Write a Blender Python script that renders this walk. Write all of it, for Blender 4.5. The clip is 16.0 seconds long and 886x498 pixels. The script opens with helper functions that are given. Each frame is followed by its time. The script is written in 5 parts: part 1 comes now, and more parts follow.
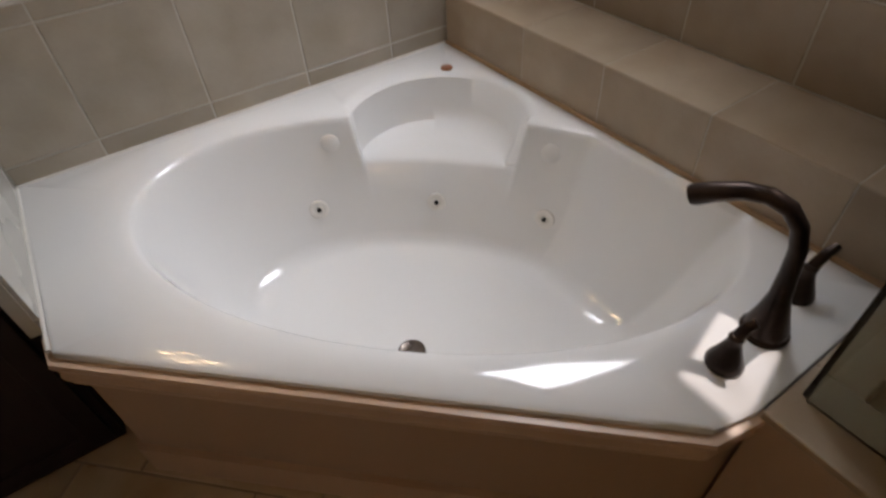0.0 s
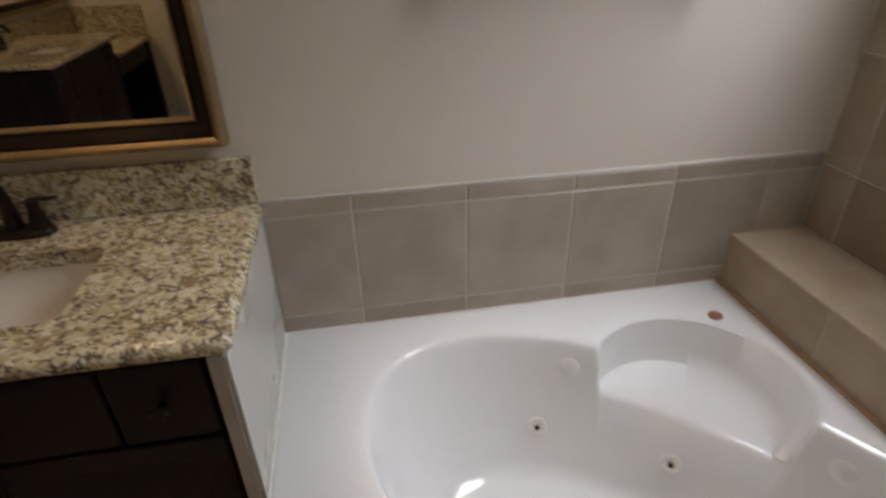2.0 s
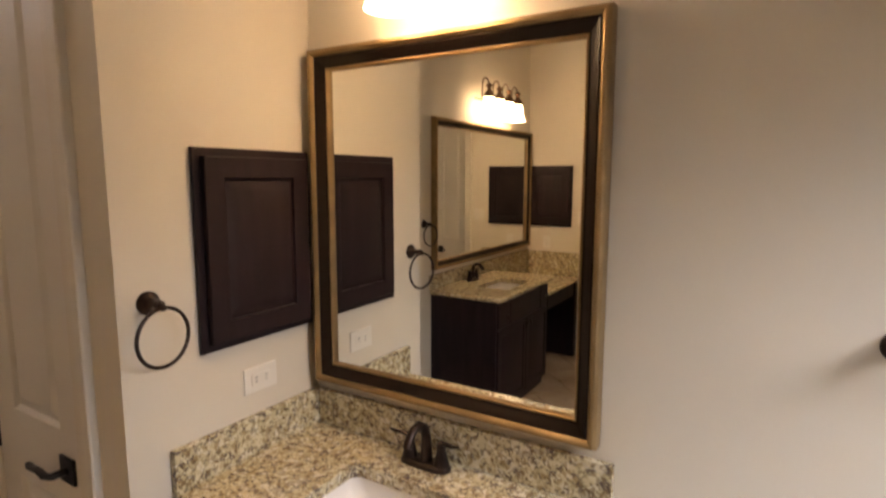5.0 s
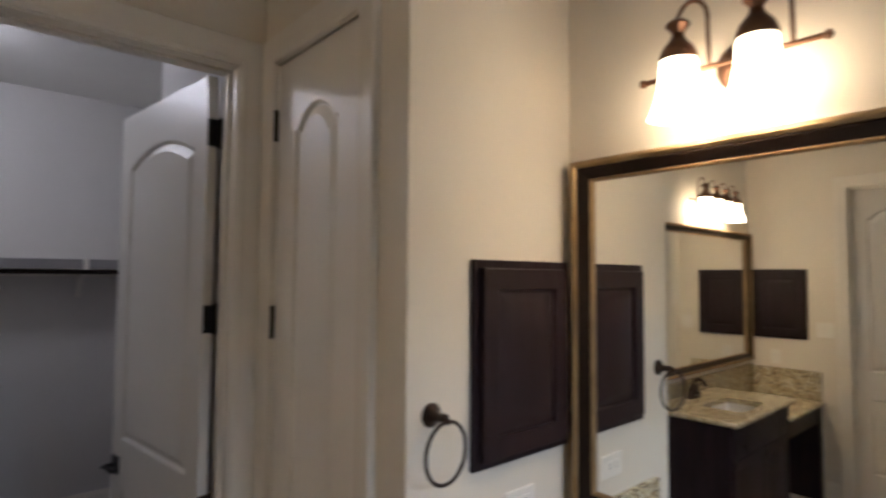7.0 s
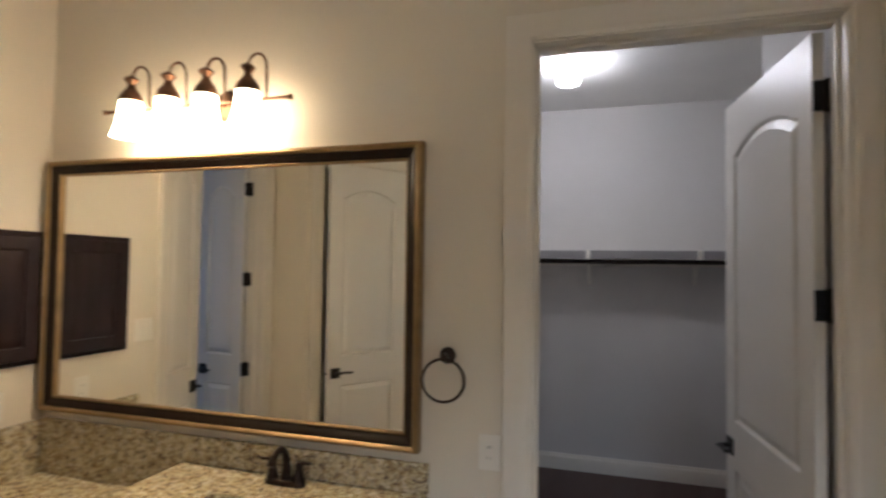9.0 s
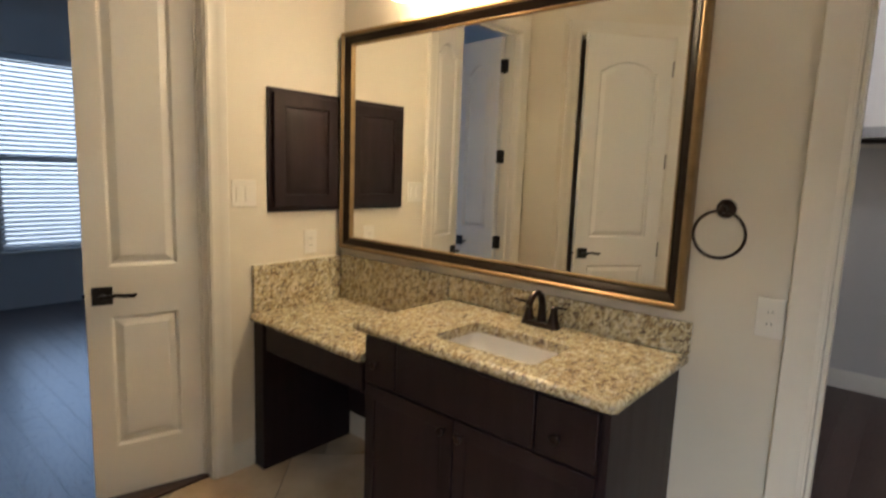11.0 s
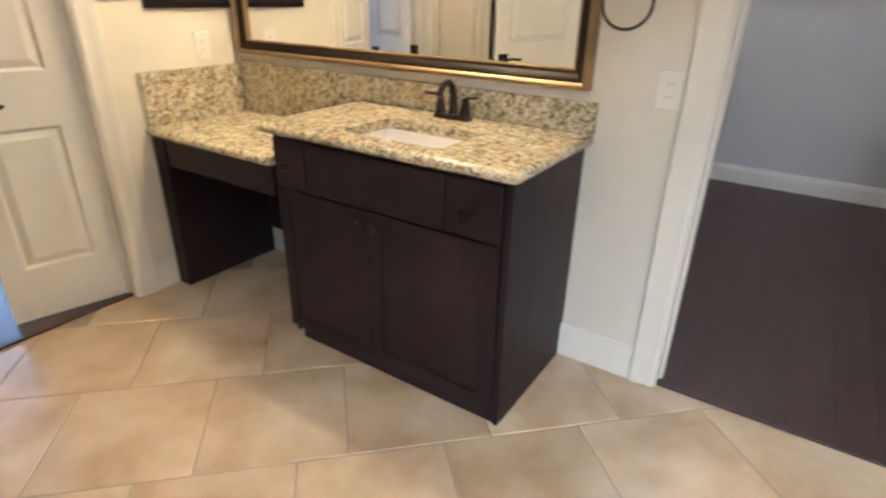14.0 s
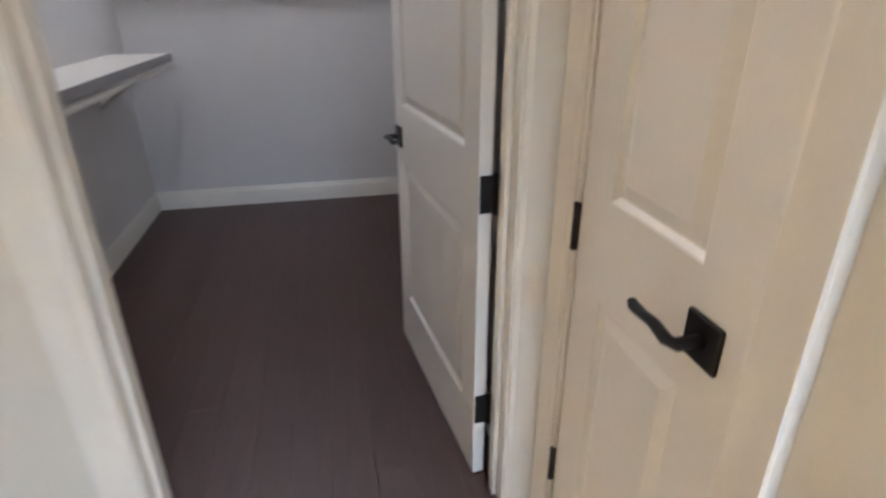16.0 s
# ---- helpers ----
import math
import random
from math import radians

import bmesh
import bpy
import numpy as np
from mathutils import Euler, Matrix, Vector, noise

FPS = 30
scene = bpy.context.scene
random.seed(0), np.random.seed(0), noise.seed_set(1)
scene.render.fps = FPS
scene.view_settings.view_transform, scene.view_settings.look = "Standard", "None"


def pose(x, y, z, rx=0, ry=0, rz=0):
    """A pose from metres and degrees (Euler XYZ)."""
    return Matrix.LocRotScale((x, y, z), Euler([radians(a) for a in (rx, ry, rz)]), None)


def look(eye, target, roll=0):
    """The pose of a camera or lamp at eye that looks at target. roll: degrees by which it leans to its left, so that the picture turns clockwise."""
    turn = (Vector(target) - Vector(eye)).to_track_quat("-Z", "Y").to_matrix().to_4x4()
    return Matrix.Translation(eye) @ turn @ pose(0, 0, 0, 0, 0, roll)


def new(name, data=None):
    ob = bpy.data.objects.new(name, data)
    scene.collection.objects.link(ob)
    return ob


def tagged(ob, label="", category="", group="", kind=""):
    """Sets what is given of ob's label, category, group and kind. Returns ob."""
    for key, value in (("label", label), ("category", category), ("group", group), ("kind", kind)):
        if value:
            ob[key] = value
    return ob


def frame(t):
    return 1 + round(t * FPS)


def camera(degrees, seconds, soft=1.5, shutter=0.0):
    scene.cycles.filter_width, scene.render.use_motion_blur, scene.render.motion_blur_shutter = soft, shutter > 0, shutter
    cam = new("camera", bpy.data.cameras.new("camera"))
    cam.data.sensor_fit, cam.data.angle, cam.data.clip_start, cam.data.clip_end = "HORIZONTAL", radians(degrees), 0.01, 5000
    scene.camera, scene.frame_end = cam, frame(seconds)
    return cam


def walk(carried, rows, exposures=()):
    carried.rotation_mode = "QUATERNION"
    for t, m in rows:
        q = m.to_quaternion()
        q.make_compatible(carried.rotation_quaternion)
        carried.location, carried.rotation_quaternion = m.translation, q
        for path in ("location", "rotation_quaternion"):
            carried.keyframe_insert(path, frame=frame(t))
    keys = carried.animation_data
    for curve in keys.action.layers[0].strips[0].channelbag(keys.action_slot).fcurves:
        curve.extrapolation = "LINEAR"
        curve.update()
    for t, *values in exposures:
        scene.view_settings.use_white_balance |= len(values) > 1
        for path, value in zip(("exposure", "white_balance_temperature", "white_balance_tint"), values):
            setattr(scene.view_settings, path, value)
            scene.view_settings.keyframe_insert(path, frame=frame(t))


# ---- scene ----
cam = camera(77.5, 16.0, soft=2.3, shutter=0.5)
PATH = [
    (0, (0.428, 0.552, 1.266), (1.19, 1.777, -0.12), -3.9),
    (0.5, (0.401, 0.567, 1.311), (1.123, 1.916, 0.023), -3.7),
    (1, (0.356, 0.621, 1.338), (1.02, 2.105, 0.173), -2.2),
    (1.5, (0.379, 0.725, 1.378), (0.876, 2.325, 0.285), -1.9),
    (2, (0.374, 0.816, 1.435), (0.662, 2.523, 0.432), -1.3),
    (2.5, (0.395, 0.811, 1.451), (0.402, 2.609, 0.574), -0.9),
    (3, (0.437, 0.817, 1.507), (0.086, 2.608, 0.69), -0.9),
    (3.5, (0.433, 0.787, 1.544), (-0.197, 2.541, 0.818), -0.7),
    (4, (0.437, 0.791, 1.602), (-0.403, 2.504, 1.0), -0.6),
    (4.2, (0.443, 0.798, 1.628), (-0.458, 2.499, 1.086), -0.5),
    (6.3, (0.373, 0.762, 1.708), (-0.825, 2.36, 1.806), -0.1),
    (6.5, (0.314, 0.742, 1.715), (-0.962, 2.279, 1.811), 0.1),
    (7, (0.182, 0.669, 1.71), (-1.314, 1.993, 1.81), 0.4),
    (7.5, (0.166, 0.637, 1.727), (-1.609, 1.555, 1.807), 0.1),
    (8, (0.151, 0.65, 1.708), (-1.813, 1.017, 1.788), 0.4),
    (8.5, (0.15, 0.699, 1.698), (-1.841, 0.522, 1.764), 0.7),
    (9, (0.175, 0.714, 1.656), (-1.738, 0.132, 1.726), 0.8),
    (9.5, (0.175, 0.695, 1.632), (-1.616, -0.194, 1.688), 1.0),
    (11.8, (0.189, 0.631, 1.352), (-1.158, -0.725, 0.763), 1.6),
    (12, (0.156, 0.635, 1.341), (-1.152, -0.712, 0.653), 1.3),
    (12.5, (0.12, 0.644, 1.328), (-1.145, -0.668, 0.505), 1.2),
    (13, (0.12, 0.647, 1.318), (-1.171, -0.616, 0.458), 1.3),
    (13.5, (0.124, 0.671, 1.301), (-1.262, -0.49, 0.447), 1.4),
    (14, (0.147, 0.709, 1.296), (-1.37, -0.289, 0.457), 1.2),
    (14.5, (0.047, 0.81, 1.305), (-1.61, 0.051, 0.481), 0.4),
    (15, (-0.161, 0.871, 1.342), (-1.939, 0.493, 0.507), 0.1),
    (15.5, (-0.325, 0.903, 1.348), (-2.148, 0.958, 0.53), -0.4),
    (16, (-0.565, 0.971, 1.342), (-2.351, 1.34, 0.522), -0.3),
]
EXPOSURE = [(0.0, -0.86, 7000, 21), (1.5, -0.92, 6900, 21), (2.5, -0.72, 7150, 23), (3.5, 0.05, 8700, 36), (4.2, 0.36, 8400, 34), (6.3, 0.16, 5750, 17), (7.5, 0.45, 5550, 17), (8.5, 0.75, 5750, 15), (9.7, 0.48, 5700, 13),
            (11.8, 1.36, 6200, 12), (13.5, 1.72, 5850, 12), (15.0, 2.04, 5400, 14), (16.0, 1.75, 5500, 14)]
walk(cam, [(t, look(eye, target, roll)) for t, eye, target, roll in PATH], EXPOSURE)

# ---- light ----
world = bpy.data.worlds.new("world")
scene.world = world
world.use_nodes = True
SUN_EL, SUN_AZ = 63.0, 15.0   # degrees; azimuth from +x towards +y
sky = world.node_tree.nodes.new("ShaderNodeTexSky")
sky.sky_type, sky.sun_disc = "NISHITA", False
sky.sun_elevation, sky.sun_rotation = radians(SUN_EL), radians(90 - SUN_AZ)
back = world.node_tree.nodes["Background"]
back.inputs[1].default_value = 0.12
world.node_tree.links.new(sky.outputs[0], back.inputs[0])
SUN_WAY = Vector((math.cos(radians(SUN_EL)) * math.cos(radians(SUN_AZ)), math.cos(radians(SUN_EL)) * math.sin(radians(SUN_AZ)), math.sin(radians(SUN_EL))))
sun_data = bpy.data.lights.new("sun", "SUN")
sun_data.energy, sun_data.angle, sun_data.color = 4.5, radians(0.5), (1.0, 0.98, 0.96)
sun = new("sun", sun_data)
sun.matrix_world = look(SUN_WAY * 20, (0, 0, 0))


def window_lamp(name, eye, target, w, h, power, colour):
    data = bpy.data.lights.new(name, "AREA")
    data.shape, data.size, data.size_y, data.energy, data.color = "RECTANGLE", w, h, power, colour
    lamp = new(name, data)
    lamp.matrix_world = look(eye, target)
    return lamp


window_lamp("tub_window_light", (1.715, 1.64, 1.96), (0.62, 1.56, 0.34), 0.60, 0.74, 18, (0.80, 0.91, 1.0)).data.spread = radians(98)
window_lamp("bedroom_window_light", (-0.30, -5.56, 1.45), (-0.30, 0.0, 0.6), 0.85, 1.7, 5, (0.34, 0.58, 1.0))
window_lamp("bedroom_window_light", (-1.38, -5.56, 1.45), (-1.38, 0.0, 0.6), 0.85, 1.7, 5, (0.34, 0.58, 1.0))


# ---- materials ----
def shader(name, rough=0.5, metal=0.0):
    m = bpy.data.materials.new(name)
    m.use_nodes = True
    b = m.node_tree.nodes["Principled BSDF"]
    b.inputs["Roughness"].default_value, b.inputs["Metallic"].default_value = rough, metal
    return m, m.node_tree, b


def node(tree, kind, **values):
    n = tree.nodes.new(kind)
    for key, value in values.items():
        n.inputs[key].default_value = value
    return n


def coords(tree, scale=(1, 1, 1)):
    c, mp = tree.nodes.new("ShaderNodeTexCoord"), tree.nodes.new("ShaderNodeMapping")
    mp.inputs["Scale"].default_value = scale
    tree.links.new(c.outputs["Object"], mp.inputs[0])
    return mp.outputs[0]


def grain(tree, vec, scale, detail=3.0, rough=0.55):
    n = node(tree, "ShaderNodeTexNoise", Scale=scale, Detail=detail, Roughness=rough)
    tree.links.new(vec, n.inputs["Vector"])
    return n.outputs["Fac"]


def ramp(tree, fac, stops):
    r = tree.nodes.new("ShaderNodeValToRGB")
    while len(r.color_ramp.elements) < len(stops):
        r.color_ramp.elements.new(0.5)
    for e, (p, c) in zip(r.color_ramp.elements, stops):
        e.position, e.color = p, (*c, 1) if len(c) == 3 else c
    tree.links.new(fac, r.inputs[0])
    return r.outputs[0]


def blend(tree, kind, fac, a, b):
    m = tree.nodes.new("ShaderNodeMix")
    m.data_type, m.blend_type = "RGBA", kind
    for socket, v in ((m.inputs[0], fac), (m.inputs[6], a), (m.inputs[7], b)):
        if isinstance(v, bpy.types.NodeSocket):
            tree.links.new(v, socket)
        else:
            socket.default_value = (*v, 1) if isinstance(v, tuple) else v
    return m.outputs[2]


def bump(tree, b, height, strength, distance=0.002):
    n = node(tree, "ShaderNodeBump", Strength=strength, Distance=distance)
    tree.links.new(height, n.inputs["Height"])
    tree.links.new(n.outputs[0], b.inputs["Normal"])


def surface(name, colour, rough, metal=0.0, vary=0.08, big=2.5, fine=90.0, relief=0.1, stretch=(1, 1, 1), each=0.0, coat=0.0):
    """Paint, wood, metal or plastic with broad and fine variation, and a small relief."""
    m, t, b = shader(name, rough, metal)
    v = coords(t, stretch)
    g, f = grain(t, v, big), grain(t, v, fine, 4)
    lo, hi = [c * (1 - vary) for c in colour], [min(1, c * (1 + vary)) for c in colour]
    col = ramp(t, g, [(0.3, lo), (0.7, hi)])
    col = blend(t, "MULTIPLY", 0.5, col, ramp(t, f, [(0.3, (1 - vary,) * 3), (0.7, (1, 1, 1))]))
    if each:
        info = t.nodes.new("ShaderNodeObjectInfo")
        col = blend(t, "MULTIPLY", 1.0, col, ramp(t, info.outputs["Random"], [(0, (1 - each,) * 3), (1, (1 + each * 0.3,) * 3)]))
    t.links.new(col, b.inputs["Base Color"])
    t.links.new(ramp(t, g, [(0.2, (max(0.02, rough - 0.06),) * 3), (0.8, (min(1, rough + 0.06),) * 3)]), b.inputs["Roughness"])
    b.inputs["Coat Weight"].default_value = coat
    if relief:
        bump(t, b, f, relief)
    return m


def dull(m, level):
    m.node_tree.nodes["Principled BSDF"].inputs["Specular IOR Level"].default_value = level
    return m


def granite():
    m, t, b = shader("granite", 0.14)
    v = coords(t)
    wob = grain(t, v, 30, 2)
    vec = t.nodes.new("ShaderNodeVectorMath")
    vec.operation = "ADD"
    t.links.new(v, vec.inputs[0])
    off = node(t, "ShaderNodeTexNoise", Scale=28.0, Detail=2.0)
    t.links.new(v, off.inputs["Vector"])
    sc = t.nodes.new("ShaderNodeVectorMath")
    sc.operation = "SCALE"
    sc.inputs["Scale"].default_value = 0.03
    t.links.new(off.outputs["Color"], sc.inputs[0])
    t.links.new(sc.outputs[0], vec.inputs[1])

    def cells(scale, stops):
        n = node(t, "ShaderNodeTexVoronoi", Scale=scale)
        t.links.new(vec.outputs[0], n.inputs["Vector"])
        sep = t.nodes.new("ShaderNodeSeparateColor")
        t.links.new(n.outputs["Color"], sep.inputs[0])
        r = ramp(t, sep.outputs[0], stops)
        r.node.color_ramp.interpolation = "CONSTANT"
        return r
    base = cells(62, [(0, (0.64, 0.57, 0.37)), (0.3, (0.72, 0.66, 0.46)), (0.55, (0.58, 0.50, 0.32)), (0.75, (0.76, 0.71, 0.55)), (0.92, (0.52, 0.46, 0.34))])
    brown = cells(88, [(0, (1, 1, 1)), (0.70, (0.62, 0.53, 0.44)), (0.84, (1, 1, 1)), (0.93, (0.45, 0.37, 0.32))])
    seam = node(t, "ShaderNodeTexVoronoi", Scale=62.0)
    seam.feature = "DISTANCE_TO_EDGE"
    t.links.new(vec.outputs[0], seam.inputs["Vector"])
    near = ramp(t, seam.outputs["Distance"], [(0.05, (1, 1, 1)), (0.16, (0, 0, 0))])
    patchy = ramp(t, grain(t, v, 42, 3), [(0.51, (0, 0, 0)), (0.59, (1, 1, 1))])
    fleck = cells(190, [(0, (1, 1, 1)), (0.80, (0.55, 0.47, 0.40)), (0.92, (0.24, 0.19, 0.17))])
    col = blend(t, "MULTIPLY", 0.9, base, brown)
    col = blend(t, "MULTIPLY", 0.75, col, fleck)
    col = blend(t, "MIX", blend(t, "MULTIPLY", 1.0, near, patchy), col, (0.15, 0.115, 0.095))
    col = blend(t, "MULTIPLY", 0.5, col, ramp(t, wob, [(0.3, (0.75, 0.72, 0.68)), (0.7, (1, 1, 1))]))
    t.links.new(col, b.inputs["Base Color"])
    bump(t, b, wob, 0.02)
    return m


def stone_tile(name, a, b_, c, rough=0.35, each=0.12):
    m, t, b = shader(name, rough)
    v = coords(t)
    info = t.nodes.new("ShaderNodeObjectInfo")
    add = t.nodes.new("ShaderNodeVectorMath")
    add.operation = "MULTIPLY_ADD"
    comb = t.nodes.new("ShaderNodeCombineXYZ")
    for i in range(3):
        t.links.new(info.outputs["Random"], comb.inputs[i])
    t.links.new(comb.outputs[0], add.inputs[0])
    add.inputs[1].default_value = (37, 53, 11)
    t.links.new(v, add.inputs[2])
    vec = add.outputs[0]
    n1, n2, n3 = grain(t, vec, 3.2, 4, 0.5), grain(t, vec, 9, 3, 0.45), grain(t, vec, 140, 3)
    col = ramp(t, n1, [(0.32, a), (0.5, b_), (0.68, c)])
    col = blend(t, "MULTIPLY", 0.6, col, ramp(t, n2, [(0.32, (0.84, 0.80, 0.72)), (0.66, (1, 1, 1))]))
    col = blend(t, "MULTIPLY", 0.3, col, ramp(t, n3, [(0.3, (0.88, 0.88, 0.88)), (0.6, (1, 1, 1))]))
    col = blend(t, "MULTIPLY", 1.0, col, ramp(t, info.outputs["Random"], [(0, (1 - each,) * 3), (1, (1, 1, 1))]))
    t.links.new(col, b.inputs["Base Color"])
    t.links.new(ramp(t, n1, [(0.3, (rough - 0.03,) * 3), (0.7, (rough + 0.04,) * 3)]), b.inputs["Roughness"])
    bump(t, b, n3, 0.03)
    return m


def plank_wood(name, lo, hi, rough, stretch):
    m, t, b = shader(name, rough)
    v = coords(t, stretch)
    info = t.nodes.new("ShaderNodeObjectInfo")
    g, f = grain(t, v, 6, 6, 0.6), grain(t, v, 30, 5)
    col = ramp(t, g, [(0.3, lo), (0.7, hi)])
    col = blend(t, "MULTIPLY", 0.5, col, ramp(t, f, [(0.3, (0.6,) * 3), (0.7, (1, 1, 1))]))
    col = blend(t, "MULTIPLY", 1.0, col, ramp(t, info.outputs["Random"], [(0, (0.94,) * 3), (1, (1.0,) * 3)]))
    t.links.new(col, b.inputs["Base Color"])
    t.links.new(ramp(t, f, [(0.3, (rough - 0.05,) * 3), (0.7, (rough + 0.08,) * 3)]), b.inputs["Roughness"])
    bump(t, b, f, 0.15)
    return m


def glow(name, colour, strength):
    m, t, b = shader(name, 0.4)
    b.inputs["Base Color"].default_value = (0.9, 0.88, 0.84, 1)
    b.inputs["Emission Color"].default_value = (*colour, 1)
    b.inputs["Emission Strength"].default_value = strength
    return m


def clear_glass(name, tint):
    m, t, b = shader(name, 0.02)
    b.inputs["Base Color"].default_value = (*tint, 1)
    b.inputs["Transmission Weight"].default_value, b.inputs["IOR"].default_value = 1.0, 1.48
    return m


WALL = surface("wall_paint", (0.72, 0.665, 0.56), 0.6, vary=0.03, big=1.2, fine=240, relief=0.18)
CLOSET_WALL = surface("closet_paint", (0.62, 0.60, 0.58), 0.7, vary=0.03, big=1.2, fine=240, relief=0.15)
CEIL = surface("ceiling_paint", (0.78, 0.77, 0.74), 0.8, vary=0.03, fine=160, relief=0.3)
TRIM = surface("trim_paint", (0.76, 0.72, 0.64), 0.32, vary=0.03, big=3, fine=60, relief=0.03)
DOOR = surface("door_paint", (0.78, 0.75, 0.69), 0.36, vary=0.03, big=2, fine=180, relief=0.06, stretch=(1, 1, 0.15))
BRONZE = surface("oil_rubbed_bronze", (0.045, 0.030, 0.024), 0.36, 0.75, vary=0.4, big=14, fine=160, relief=0.05)
LAMP_BRONZE = surface("lamp_bronze", (0.16, 0.085, 0.05), 0.38, 0.8, vary=0.35, big=18, fine=160, relief=0.05)
BLACK_METAL = surface("blackened_metal", (0.02, 0.018, 0.017), 0.42, 0.5, vary=0.3, big=16, fine=160)
ESPRESSO = dull(surface("espresso_wood", (0.021, 0.0125, 0.0145), 0.45, vary=0.25, big=4, fine=40, relief=0.08, stretch=(6, 6, 0.7)), 0.22)
CHERRY = dull(surface("dark_cherry_wood", (0.021, 0.0115, 0.013), 0.45, vary=0.25, big=4, fine=40, relief=0.08, stretch=(6, 6, 0.7)), 0.25)
GOLD = surface("antique_gold", (0.33, 0.225, 0.11), 0.46, 0.70, vary=0.2, big=12, fine=150, relief=0.1)
FRAME_DARK = dull(surface("frame_dark", (0.016, 0.009, 0.006), 0.34, vary=0.08, big=10, fine=70, relief=0.05), 0.2)
ACRYLIC = surface("white_acrylic", (0.80, 0.79, 0.77), 0.10, vary=0.015, big=2, fine=50, relief=0.0, coat=0.3)
CHINA = surface("white_china", (0.84, 0.81, 0.76), 0.08, vary=0.015, big=3, fine=60, relief=0.0)
PLASTIC = surface("white_plastic", (0.80, 0.77, 0.70), 0.35, vary=0.02, big=8, fine=80, relief=0.0)
SLOT = surface("dark_slot", (0.03, 0.028, 0.025), 0.6, vary=0.1)
# Wall paint darkened to tan, so the tub front's shade is in the colour.
APRON_SHADED = surface("apron_paint_shaded", (0.42, 0.29, 0.20), 0.5, vary=0.05, big=1.5, fine=200, relief=0.12)
APRON_TRIM = surface("apron_trim_paint", (0.55, 0.38, 0.26), 0.35, vary=0.05, big=3, fine=80, relief=0.03)
GROUT = surface("grout", (0.54, 0.51, 0.45), 0.85, vary=0.12, big=8, fine=300, relief=0.3)
FLOOR_GROUT = surface("floor_grout", (0.35, 0.28, 0.20), 0.85, vary=0.15, big=6, fine=300, relief=0.3)
CAULK = surface("caulk", (0.72, 0.69, 0.63), 0.5, vary=0.06, big=14)
TAN_CAULK = surface("tan_caulk", (0.46, 0.30, 0.17), 0.5, vary=0.1, big=14)
# Grey that paints shade onto the white shelves' front edges.
SHELF_EDGE_SHADE = surface("shelf_edge_shade", (0.27, 0.26, 0.26), 0.45, vary=0.06, big=6)
GRANITE = granite()
TILE_WALL = stone_tile("wall_tile", (0.385, 0.33, 0.26), (0.445, 0.385, 0.31), (0.495, 0.435, 0.355), 0.36)
SIDE_STONE = surface("side_stone", (0.50, 0.48, 0.43), 0.28, vary=0.03, big=3, fine=60, relief=0.03)
# Browned copy of the wall tile: the ledge's shade is in the colour.
TILE_LEDGE_SHADED = stone_tile("ledge_tile_shaded", (0.37, 0.275, 0.19), (0.42, 0.325, 0.23), (0.47, 0.375, 0.275), 0.42)
# Wall tile again, with the window wall's warm shade mixed into its colour.
TILE_EAST_SHADED = stone_tile("outer_wall_tile_shaded", (0.34, 0.265, 0.195), (0.39, 0.315, 0.24), (0.44, 0.365, 0.285), 0.42)
TILE_FLOOR = stone_tile("floor_tile", (0.46, 0.33, 0.20), (0.59, 0.45, 0.30), (0.71, 0.59, 0.44), 0.30, 0.16)
WOOD_CLOSET = plank_wood("closet_plank", (0.050, 0.024, 0.019), (0.075, 0.037, 0.029), 0.42, (0.6, 8, 8))
WOOD_BED = plank_wood("bedroom_plank", (0.050, 0.032, 0.026), (0.085, 0.055, 0.042), 0.30, (8, 0.6, 8))
SILVER, _t, _b = shader("mirror_silver", 0.0, 1.0)
_b.inputs["Base Color"].default_value = (0.90, 0.91, 0.88, 1)
GLASS = clear_glass("shower_glass", (0.90, 0.97, 0.94))
PANE = clear_glass("window_glass", (0.97, 0.99, 1.0))
SHADE_GLOW = glow("frosted_shade", (1.0, 0.75, 0.44), 12.0)
BULB_GLOW = glow("bulb_glow", (1.0, 0.74, 0.42), 100.0)
CLOSET_GLOW = glow("closet_diffuser", (1.0, 0.95, 0.92), 44.0)
BLIND = surface("blind_slat", (0.80, 0.82, 0.84), 0.5, vary=0.03)
DAYLIGHT = glow("daylight_backdrop", (0.66, 0.84, 1.0), 0.5)
RUST = surface("copper_cap", (0.36, 0.15, 0.08), 0.4, 0.4, vary=0.2, big=20)
CHROME = surface("brushed_drain", (0.16, 0.13, 0.11), 0.3, 0.9, vary=0.3, big=20)


